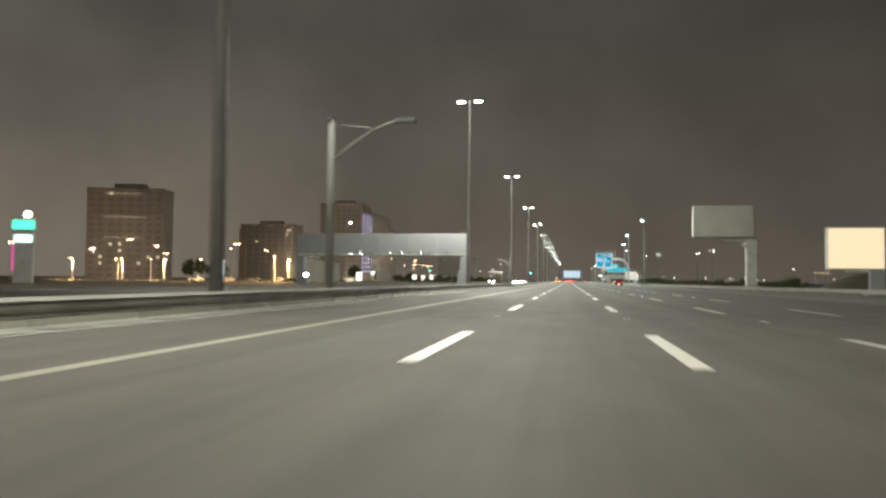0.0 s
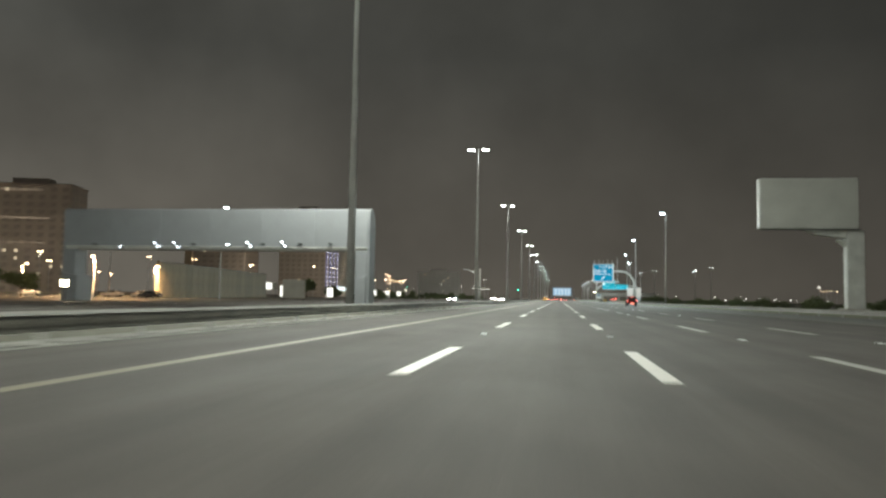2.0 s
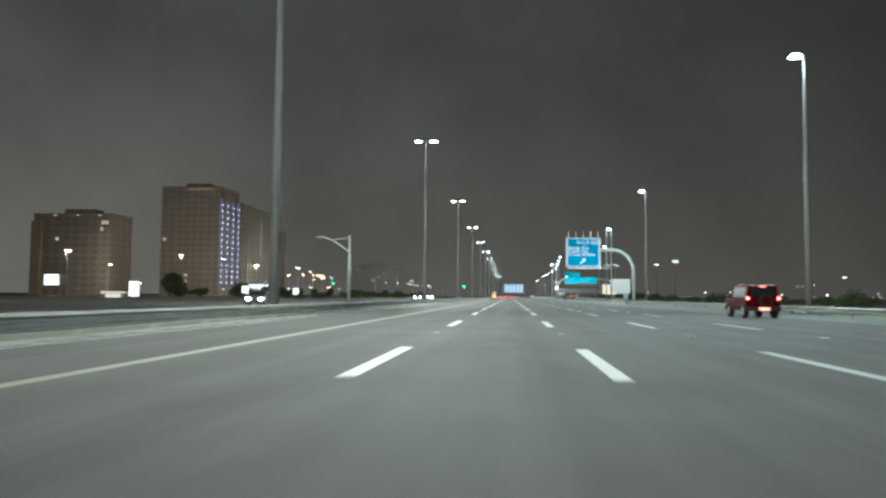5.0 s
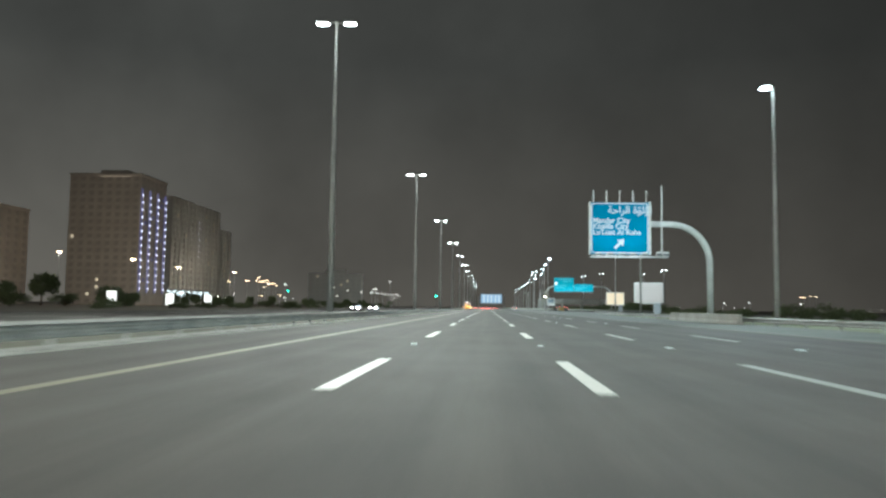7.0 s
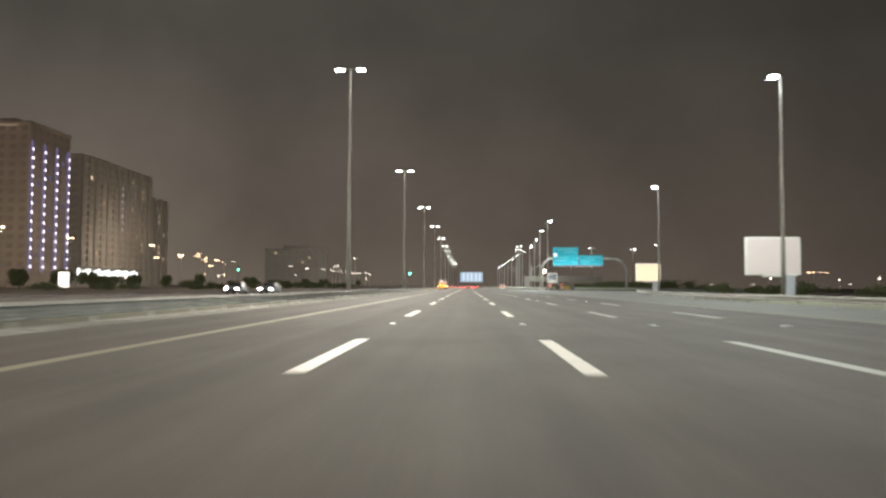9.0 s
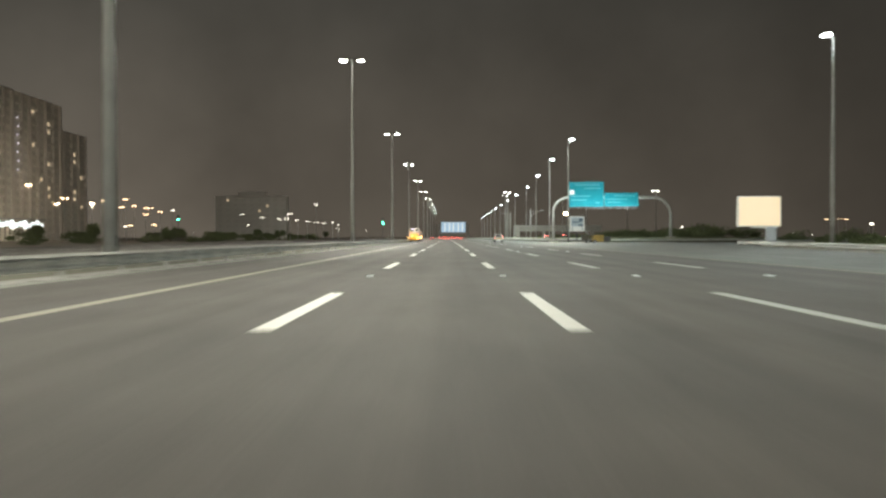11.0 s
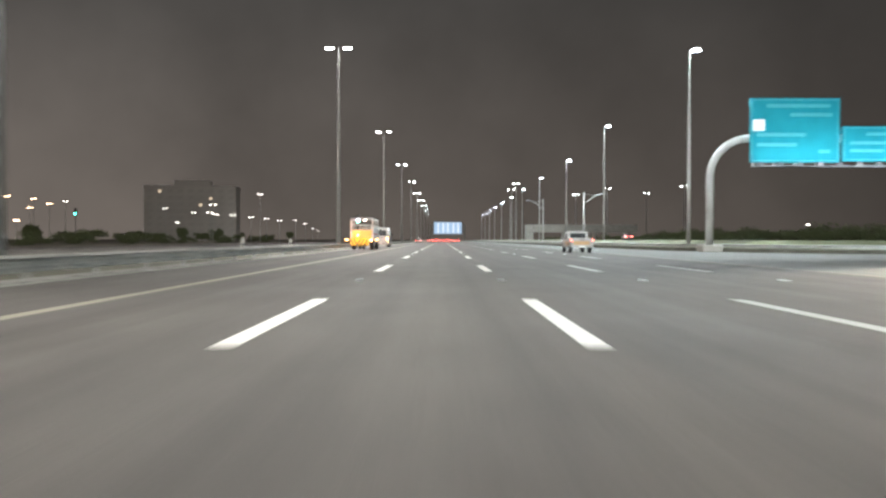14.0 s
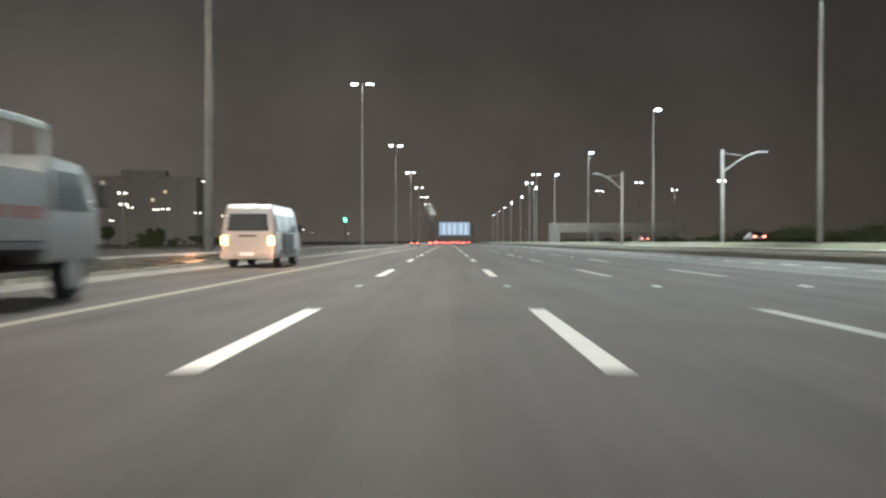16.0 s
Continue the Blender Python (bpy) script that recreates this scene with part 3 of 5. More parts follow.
def street_lamp(height, head_mat, label="tapered grey steel street lamp with one lit head", reach=-1.1, group="right-hand street lamps"):
    t = thing("street_lamp", pose(0, 0, 0), label, "street lamp", group)
    part("pole", tube([(0, 0, 0), (0, 0, height * 0.5), (0, 0, height)], [0.2, 0.15, 0.09], 12), POLE_STEEL, t, smooth=True)
    part("base_plate", box(-0.3, 0.3, -0.3, 0.3, 0, 0.06, 0.015), POLE_STEEL, t)
    part("bracket", tube([(0, 0, height - 0.3), (reach * 0.4, 0, height), (reach * 0.8, 0, height + 0.05)], 0.06, 8), POLE_STEEL, t)
    head = part("luminaire", box(min(reach * 0.5, reach * 1.6), max(reach * 0.5, reach * 1.6), -0.24, 0.24, height, height + 0.2, 0.05, 2), POLE_STEEL, t)
    lens = disc(0.3, 0.12, "z", (reach * 1.05, 0, height - 0.05), 20)
    for v in lens.verts:
        v.co.x = (v.co.x - reach * 1.05) * 1.5 + reach * 1.05
    part("lens", lens, head_mat, head, "glowing white lens")
    return t


MASTS = [37.2, 137.2, 237.2, 338.0, 438.2, 538.0, 637.0, 737.0, 837.0, 937.0, 1037, 1137, 1237, 1337, 1437]
first = twin_mast(32.7, G_MAST)
first.matrix_basis = pose(-16.6, MASTS[0], 0.02)
mast_obs = [first] + [copy_thing(first, pose(-17.15 if i == 0 else -16.9, y, 0.02, 0, 0, (i * 7) % 5 - 2)) for i, y in enumerate(MASTS[1:])]
for y in MASTS[:10]:
    lamp(LEFT_LIGHT, look((-15.2, y, 32.3), (0, y + 70, 0)))
    lamp(LEFT_LIGHT, look((-15.2, y, 32.3), (0, y - 70, 0)))
    lamp(ACROSS_LIGHT, look((-15.2, y, 32.3), (8, y, 0)))
    lamp(FAR_SIDE_LIGHT, look((-18.6, y, 32.3), (-30, y + 60, 0)))
    lamp(FAR_SIDE_LIGHT, look((-18.6, y, 32.3), (-30, y - 60, 0)))
lamp(LEFT_LIGHT, look((-15.2, -60, 32.3), (0, 10, 0)))
behind = copy_thing(first, pose(-16.9, -60, 0.02))

RIGHT = [(22.0, 241.7), (23.2, 318.2), (27.1, 394.4), (35.0, 470.4), (23.5, 546.0), (24.9, 584.1), (27.7, 637.3), (30.2, 692.5), (30.6, 746.5), (30.8, 800), (31.0, 854), (31.2, 908), (31.4, 962), (31.6, 1016), (31.8, 1070), (32, 1124)]
sl = street_lamp(19.6, G_STREET, reach=-0.6)
sl.matrix_basis = pose(RIGHT[0][0] + 0.6, RIGHT[0][1], 0)
for x, y in RIGHT[1:4]:
    copy_thing(sl, pose(x + 0.6, y, 0.0))
copy_thing(sl, pose(RIGHT[4][0] - 0.5, RIGHT[4][1], 0.0, 0, 0, 180))
sr = street_lamp(19.0, G_STREET, reach=0.6)
sr.matrix_basis = pose(RIGHT[5][0] - 0.5, RIGHT[5][1], 0.62)
for x, y in RIGHT[6:]:
    copy_thing(sr, pose(x - 0.5, y, 0.98))
for i, (x, y) in enumerate(RIGHT[:15]):
    side = -4 if i < 4 else 1
    lamp(RIGHT_LIGHT, look((x, y, 19.4), (x + side, y - 27, 0)))
    lamp(RIGHT_LIGHT, look((x, y, 19.4), (x + side, y + 27, 0)))
# twin masts of the crossing road further on
for x, y, k in ((42.9, 957, 1.0), (45, 1010, 1.0), (203, 1159, 1.42), (201, 1272, 1.44), (117, 1058, 1.12), (109, 1141, 1.13)):
    copy_thing(first, pose(x, y, 0.9 if x < 170 else -0.1) @ Matrix.Scale(k, 4))


def arm_pole(height, reach, label):
    """A pole with a curved bracket arm; the head is not lit."""
    t = thing("bracket_pole", pose(0, 0, 0), label, "street lamp", "unlit bracket poles")
    part("pole", tube([(0, 0, 0), (0, 0, height)], [0.2, 0.15], 12), POLE_STEEL, t, smooth=True)
    part("cap", disc(0.19, 0.08, "z", (0, 0, height + 0.04), 12), POLE_STEEL, t)
    part("base_plate", box(-0.3, 0.3, -0.3, 0.3, 0, 0.06, 0.015), POLE_STEEL, t)
    pts = [(reach * u, 0, height - 2.2 + 2.1 * math.sin(u * math.pi / 2)) for u in (0, 0.12, 0.25, 0.4, 0.55, 0.7, 0.85)]
    part("arm", tube(pts, 0.085, 10), POLE_STEEL, t, smooth=True)
    part("tie_bar", tube([(0, 0, height - 0.25), (reach * 0.25, 0, height - 0.38), (reach * 0.5, 0, height - 0.5)], 0.045, 8), POLE_STEEL, t)
    part("luminaire", box(min(reach * 0.8, reach * 1.06), max(reach * 0.8, reach * 1.06), -0.18, 0.18, height - 0.28, height - 0.06, 0.05, 2), CLADDING, t, "unlit pale lamp head")
    return t


arm_pole(9.3, 4.2, "grey steel pole with curved arm and unlit head on the median").matrix_basis = pose(-11.9, 40.2, 0)
arm_pole(8.9, -4.2, "grey steel pole with curved arm and unlit head").matrix_basis = pose(-20.7, 282, 0)
arm_pole(9.2, 4.2, "grey steel pole with curved arm and unlit head on the verge").matrix_basis = pose(27.8, 659, 1.02)
arm_pole(9.3, -3.6, "grey steel pole with curved arm and unlit head on the verge").matrix_basis = pose(22.8, 681.6, 0.72)


# ---- advertising bridge over the opposite carriageway ----
def ad_bridge():
    t = thing("advertising_bridge", pose(0, 152.5, 0), "light grey clad advertising bridge over the opposite carriageway", "bridge")
    prof = [(-0.8, 6.0), (-0.8, 9.75), (-0.72, 10.02), (-0.5, 10.16)]
    for k in range(17):
        a = math.pi * (0.5 - k / 16)
        prof.append((0.1 + 1.6 * math.cos(a), 8.1 + 2.1 * math.sin(a)))
    bay = part("cladding_bay", prism(prof, 0.01, 5.74), CLADDING, t)
    bay.location.x = -53.9
    for f in bay.data.polygons:
        f.use_smooth = True
    bay.data.set_sharp_from_angle(angle=radians(25))
    for k in range(1, 6):
        again(bay, t, pose(-53.9 + 5.75 * k, 0, 0))
    # end walls run from the roof of the bridge down to the ground
    wall = [(-0.7, 0.0), (-0.7, 9.9)] + [(y * 1.02, z * 1.01) for y, z in prof[4:13]] + [(1.72, 0.0)]
    for x in (-19.4, -53.95):
        part("end_wall", prism(wall, x, x + 0.24), CLADDING, t, "grey end wall of the bridge")
    part("soffit", box(-53.7, -19.42, -0.55, 1.5, 5.72, 5.98, 0.03), PANEL_BACK, t)
    part("soffit_trim", box(-53.7, -19.42, -0.83, -0.78, 5.98, 6.12), PANEL_BACK, t)
    for x0, x1, out in ((-20.65, -19.42, -0.5), (-53.68, -52.45, 0.5)):
        part("pillar", box(x0, x1, -0.72, 1.5, 2.9, 5.72, 0.06, 2), CLADDING, t)
        bm = box(min(x0, x0 + out), max(x1, x1 + out), -1.0, 2.0, 0.0, 3.1, 0.08, 2)
        for v in bm.verts:
            if v.co.z > 2.5 and (v.co.x < x0 - 0.1 or v.co.x > x1 + 0.1):
                v.co.z -= 0.3
        part("plinth", bm, CLADDING, t)
    lit = [(-46.85, 5.98), (-42.9, 6.38), (-42.45, 6.0), (-40.65, 6.38), (-40.2, 6.0), (-34.55, 6.25), (-32.4, 6.5), (-32.0, 6.1), (-28.52, 6.6), (-28.25, 6.2)]
    for x, z in lit + [(-38.5, 6.3), (-30.7, 6.35), (-26.6, 6.4), (-23.3, 6.45), (-50.0, 6.2)]:
        f = part("spotlight", box(x - 0.22, x + 0.22, -1.15, -0.82, z - 0.08, z + 0.1, 0.03), DARK_STEEL, t)
        part("bracket", box(x - 0.04, x + 0.04, -0.84, -0.8, z - 0.2, z), DARK_STEEL, f)
        if (x, z) in lit:
            part("lens", disc(0.075, 0.05, "y", (x, -1.17, z), 14), G_SPOT, f, "lit white spot lens")
    return t


ad_bridge()


# ---- billboards ----
def unipole():
    t = thing("unipole_billboard", pose(0, 0, 0), "large blank grey billboard on a single offset column", "billboard")
    m = Matrix.Rotation(radians(-3), 4, "Z")
    p = part("panel_box", box(29.0, 42.5, 190.4, 192.0, 11.8, 19.1, 0.12, 2), PANEL_BACK, t)
    part("panel_face", box(29.2, 42.3, 190.3, 190.4, 12.0, 18.9, 0.02), PANEL_BLANK, t, "blank grey-white vinyl face")
    br = box(35.4, 42.8, 190.7, 191.9, 10.2, 11.78, 0.06)
    for v in br.verts:
        if v.co.x < 37 and v.co.z < 11:
            v.co.x, v.co.z = v.co.x + 0.9, v.co.z + 0.9
    part("bracket", br, PANEL_BACK, t)
    gs = bmesh.new()
    for y in (190.7, 191.9):
        gs.verts.new((40.95, y, 9.2)), gs.verts.new((40.95, y, 10.25)), gs.verts.new((39.7, y, 10.25)), gs.verts.new((40.45, y, 9.75))
    bmesh.ops.convex_hull(gs, input=gs.verts[:])
    part("gusset", gs, PANEL_BACK, t)
    part("column", box(40.9, 43.3, 190.5, 192.1, 0.0, 11.6, 0.25, 3), PANEL_BACK, t)
    part("footing", box(40.4, 43.6, 189.7, 192.9, 0.0, 0.5, 0.1), CONCRETE, t)
    part("catwalk", box(29.0, 42.5, 189.6, 190.3, 11.55, 11.65), DARK_STEEL, t)
    return t


unipole()


def lit_board(x0, y, face_mat, label, w=5.3):
    t = thing("lit_billboard", pose(x0, y, 0), label, "billboard", "roadside lit billboards")
    part("casing", box(-0.12, w + 0.12, 0.0, 0.5, 2.4, 6.32, 0.05, 2), PANEL_BACK, t)
    part("face", box(0.0, w, -0.03, 0.0, 2.52, 6.2), face_mat, t, "evenly lit plain face")
    part("column", box(3.6, 4.9, 0.05, 0.45, 0.0, 2.4, 0.04), CLADDING, t)
    part("beam", box(1.6, 5.0, 0.08, 0.4, 2.2, 2.42, 0.03), PANEL_BACK, t)
    part("footing", box(3.2, 5.3, -0.4, 0.9, -0.1, 0.3, 0.06), CONCRETE, t)
    return t


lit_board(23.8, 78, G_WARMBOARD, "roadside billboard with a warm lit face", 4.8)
lit_board(29.1, 407, G_PALEBOARD, "roadside billboard with a pale lit face on one column")
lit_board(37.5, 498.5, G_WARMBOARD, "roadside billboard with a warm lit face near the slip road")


# ---- direction signs ----
def lettering(body, size, mat, parent, m, name="lettering", bold=0.0):
    cu = bpy.data.curves.new(name, "FONT")
    cu.body, cu.size, cu.extrude, cu.offset = body, size, 0.012, bold
    tmp = new("tmp", cu)
    bpy.context.view_layer.update()
    me = bpy.data.meshes.new_from_object(tmp.evaluated_get(bpy.context.evaluated_depsgraph_get()))
    bpy.data.objects.remove(tmp)
    bpy.data.curves.remove(cu)
    me.materials.clear()
    me.materials.append(mat)
    ob = new(name, me)
    ob.parent = parent
    ob.matrix_basis = m
    return ob


def arch_pipe(x_panel, x_pole, z_top, radius, y, r=0.36):
    """A pipe from the ground up, round a bend and level to the panel."""
    s = 1 if x_panel > x_pole else -1
    pts = [(x_pole, y, 0), (x_pole, y, z_top - radius)]
    for k in range(1, 10):
        a = math.pi / 2 * k / 9
        pts.append((x_pole + s * radius * (1 - math.cos(a)), y, z_top - radius + radius * math.sin(a)))
    pts.append((x_panel, y, z_top))
    return tube(pts, r, 16)


def rounded_ring(x0, x1, z0, z1, radius, width, y0, y1):
    """Flat border line with rounded corners in the xz plane."""
    bm = bmesh.new()
    loops = []
    for inset in (0, width):
        q = radius - inset
        pts = []
        for cx, cz, a0 in ((x1 - radius, z1 - radius, 0), (x0 + radius, z1 - radius, 90), (x0 + radius, z0 + radius, 180), (x1 - radius, z0 + radius, 270)):
            for k in range(6):
                a = radians(a0 + 18 * k)
                pts.append((cx + q * math.cos(a), cz + q * math.sin(a)))
        loops.append([[bm.verts.new((x, y, z)) for x, z in pts] for y in (y0, y1)])
    (of, ob_), (jf, jb) = loops
    n = len(of)
    for i in range(n):
        j = (i + 1) % n
        for a, b in ((of, jf), (jf, jb), (jb, ob_), (ob_, of)):
            bm.faces.new((a[i], a[j], b[j], b[i]))
    bmesh.ops.recalc_face_normals(bm, faces=bm.faces[:])
    return bm


def cantilever_sign():
    t = thing("direction_sign", pose(0, 343, 0), "blue lit direction sign on a curved cantilever pipe", "road sign", "direction signs")
    pn = part("panel", box(12.0, 18.7, -0.1, 0.1, 7.35, 13.3, 0.03), SIGN_BLUE, t)
    for x0, x1, z0, z1 in ((11.88, 12.06, 7.3, 13.38), (18.64, 18.86, 7.3, 13.38)):
        part("edge_frame", box(x0, x1, -0.22, 0.2, z0, z1, 0.02), GALV, pn)
    part("border", rounded_ring(12.1, 18.6, 7.45, 13.24, 0.45, 0.13, -0.118, -0.106), SIGN_TEXT, pn, "white rounded border line")
    up = Matrix.Rotation(math.pi / 2, 4, "X")
    lettering("Masdar City", 0.86, SIGN_TEXT, pn, Matrix.Translation((12.3, -0.115, 10.95)) @ up, bold=0.02)
    lettering("Khalifa City", 0.86, SIGN_TEXT, pn, Matrix.Translation((12.3, -0.115, 10.28)) @ up, bold=0.02)
    lettering("Lu'Luat Al Raha", 0.86, SIGN_TEXT, pn, Matrix.Translation((12.3, -0.115, 9.6)) @ up, bold=0.02)
    lettering(ARABIC, 1.15, SIGN_TEXT, pn, Matrix.Translation((14.0, -0.115, 12.05)) @ up, bold=0.02)
    bm = bmesh.new()
    out = [(-0.16, -0.75), (0.16, -0.75), (0.16, 0.1), (0.5, 0.1), (0.0, 0.8), (-0.5, 0.1), (-0.16, 0.1)]
    a = radians(-45)
    vs_ = [bm.verts.new((15.3 + 1.0 * (x * math.cos(a) - z * math.sin(a)), -0.118, 8.55 + 1.0 * (x * math.sin(a) + z * math.cos(a)))) for x, z in out]
    f = bm.faces.new(vs_)
    bmesh.ops.recalc_face_normals(bm, faces=[f])
    ex = bmesh.ops.extrude_face_region(bm, geom=[f])
    bmesh.ops.translate(bm, verts=[v for v in ex["geom"] if isinstance(v, bmesh.types.BMVert)], vec=(0, -0.012, 0))
    bmesh.ops.recalc_face_normals(bm, faces=bm.faces[:])
    part("arrow", bm, SIGN_TEXT, pn, "white diagonal arrow")
    part("cantilever_pipe", arch_pipe(18.2, 25.6, 10.9, 4.4, 0.55), POLE_STEEL, t, smooth=True)
    part("crossbeam", tube([(12.4, 0.55, 10.9), (18.4, 0.55, 10.9)], 0.3, 12), POLE_STEEL, t, smooth=True)
    part("footing", box(24.6, 26.6, -0.5, 1.6, 0.0, 0.45, 0.08), CONCRETE, t)
    for k in range(5):
        part("hanger_rod", box(12.35 + 1.5 * k, 12.45 + 1.5 * k, 0.12, 0.24, 7.2, 14.7, 0.01), GALV, t)
    part("tall_rod", box(19.95, 20.07, -0.5, -0.38, 7.2, 15.3, 0.01), GALV, t)
    part("catwalk", box(12.0, 20.6, -1.1, -0.2, 6.95, 7.08, 0.02), POLE_STEEL, t)
    for k in range(5):
        x = 12.5 + 1.3 * k
        part("uplight_arm", tube([(x + 0.3, -0.3, 7.0), (x + 0.3, -0.9, 7.16)], 0.035, 6), GALV, t)
        u = part("uplight", prism([(-1.25, 7.16), (-0.85, 7.12), (-0.72, 7.34), (-1.12, 7.52)], x, x + 0.6), POLE_STEEL, t, "pale grey sign floodlight")
        part("visor", box(x - 0.02, x + 0.62, -1.3, -1.24, 7.14, 7.36, 0.01), DARK_STEEL, u)
    for k in range(2):
        x = 19.3 + 0.75 * k
        u = part("uplight", prism([(-1.25, 7.1), (-0.8, 7.08), (-0.7, 7.45), (-1.1, 7.62)], x, x + 0.58), POLE_STEEL, t, "unlit pale floodlight beyond the panel")
        part("visor", box(x - 0.02, x + 0.6, -1.3, -1.24, 7.1, 7.4, 0.01), DARK_STEEL, u)
    return t


# Arabic in presentation forms, laid out from left to right
ARABIC = "".join(reversed("\ufedf\ufe86\ufedf\ufe86\ufe93 \ufe8d\ufedf\ufeae\ufe8d\ufea3\ufe94"))
cantilever_sign()
lamp(SIGN_LIGHT, look((15.3, 340.7, 6.7), (15.3, 342.9, 11.2)))


def gantry_sign():
    t = thing("direction_gantry", pose(0, 578.2, 0), "teal direction panels on an arched pipe gantry", "road sign", "direction signs")
    p1 = part("panel", box(28.0, 36.1, -0.1, 0.1, 8.05, 13.85, 0.03), SIGN_TEAL, t)
    p2 = part("panel", box(36.3, 44.1, -0.1, 0.1, 8.15, 11.35, 0.03), SIGN_TEAL, t)
    for p, x0, x1, z0, z1 in ((p1, 28.0, 36.1, 8.05, 13.85), (p2, 36.3, 44.1, 8.15, 11.35)):
        for a0, a1, b0, b1 in ((x0 + 0.12, x1 - 0.12, z0 + 0.12, z0 + 0.2), (x0 + 0.12, x1 - 0.12, z1 - 0.2, z1 - 0.12), (x0 + 0.12, x0 + 0.2, z0 + 0.2, z1 - 0.2), (x1 - 0.2, x1 - 0.12, z0 + 0.2, z1 - 0.2)):
            part("border", box(a0, a1, -0.115, -0.1, b0, b1), SIGN_FADED, p)
    for x0, x1, z in ((29.5, 35.2, 13.0), (31.6, 35.4, 12.2), (28.6, 33.0, 10.4), (28.6, 32.2, 9.5), (34.2, 35.2, 8.9)):
        part("text_bar", box(x0, x1, -0.115, -0.1, z, z + 0.3), SIGN_FADED, p1)
    for x0, x1, z in ((38.5, 43.4, 10.5), (37.0, 41.5, 9.7), (37.0, 40.0, 9.0)):
        part("text_bar", box(x0, x1, -0.115, -0.1, z, z + 0.26), SIGN_FADED, p2)
    part("number_plate", box(28.25, 29.3, -0.12, -0.1, 10.9, 11.9), SIGN_WHITE, p1, "small white square panel")
    part("arch_pipe", arch_pipe(36.2, 24.6, 10.3, 3.6, 0.55, 0.34), POLE_STEEL, t, smooth=True)
    part("arch_pipe", arch_pipe(36.2, 51.7, 10.3, 4.2, 0.55, 0.34), POLE_STEEL, t, smooth=True)
    for x in (24.6, 51.7):
        part("footing", box(x - 0.9, x + 0.9, -0.4, 1.5, 0.0, 1.25 if x > 30 else 0.6, 0.08), CONCRETE, t)
    part("catwalk", box(28.0, 44.1, -1.2, -0.3, 7.6, 7.72, 0.02), DARK_STEEL, t)
    for k in range(9):
        part("hanger_rod", box(28.3 + 1.9 * k, 28.4 + 1.9 * k, 0.12, 0.22, 7.7, 11.3 if k > 4 else 13.9, 0.01), GALV, t)
        part("uplight", box(28.3 + 1.75 * k, 28.8 + 1.75 * k, -1.3, -0.9, 7.74, 7.95, 0.03), DARK_STEEL, t)
    return t


gantry_sign()
lamp(GANTRY_LIGHT, look((36.0, 576.2, 7.6), (36.0, 578.1, 11.5)))


def far_display():
    t = thing("overhead_display", pose(0, 1270, 0), "huge pale blue lit display panel on an overhead frame", "display")
    part("casing", box(-8.2, 19.7, 0.0, 2.0, 6.4, 18.6, 0.2), DARK_STEEL, t)
    fc = part("display_face", box(-7.8, 19.3, -0.15, 0.0, 6.8, 18.2), G_LED, t)
    for x in (-4.5, 0.5, 5.0, 10.5, 15.0):
        part("display_strip", box(x, x + 1.6, -0.22, -0.15, 7.5, 17.5), G_LEDW, fc)
    for x in (-11.0, 22.0):
        part("column", box(x - 0.8, x + 0.8, 0.2, 1.8, 0.0, 16.0, 0.1), CONCRETE, t)
    part("crossbeam", box(-11.8, 22.8, 0.4, 1.6, 5.6, 6.4, 0.1), CONCRETE, t)
    return t


far_display()


# ---- vehicles ----
def wheel(parent, x, y, r, w=0.24):
    s = 1 if x > 0 else -1
    ty = part("wheel", disc(r, w, "x", (x, y, r), 24, 0.04), RUBBER, parent, smooth=False)
    part("rim", disc(r * 0.62, 0.03, "x", (x + s * (w / 2), y, r), 16, 0.005), RIM, ty)
    return ty


def shell(profile, half, bevel, taper_z=None, taper=0.0):
    """A body from its side outline, drawn in towards the top."""
    bm = prism(profile, -half, half, bevel, 3)
    if taper_z is not None:
        top = max(v.co.z for v in bm.verts)
        for v in bm.verts:
            if v.co.z > taper_z:
                v.co.x *= 1 - taper * (v.co.z - taper_z) / (top - taper_z)
    return bm


def quad(pts, mat, parent, name, thick=0.012, label=""):
    """A thin pane through four points, thickened along its normal."""
    bm = bmesh.new()
    f = bm.faces.new([bm.verts.new(p) for p in pts])
    f.normal_update()
    n = f.normal.copy()
    ex = bmesh.ops.extrude_face_region(bm, geom=[f])
    bmesh.ops.translate(bm, verts=[v for v in ex["geom"] if isinstance(v, bmesh.types.BMVert)], vec=n * thick)
    bmesh.ops.recalc_face_normals(bm, faces=bm.faces[:])
    return part(name, bm, mat, parent, label)


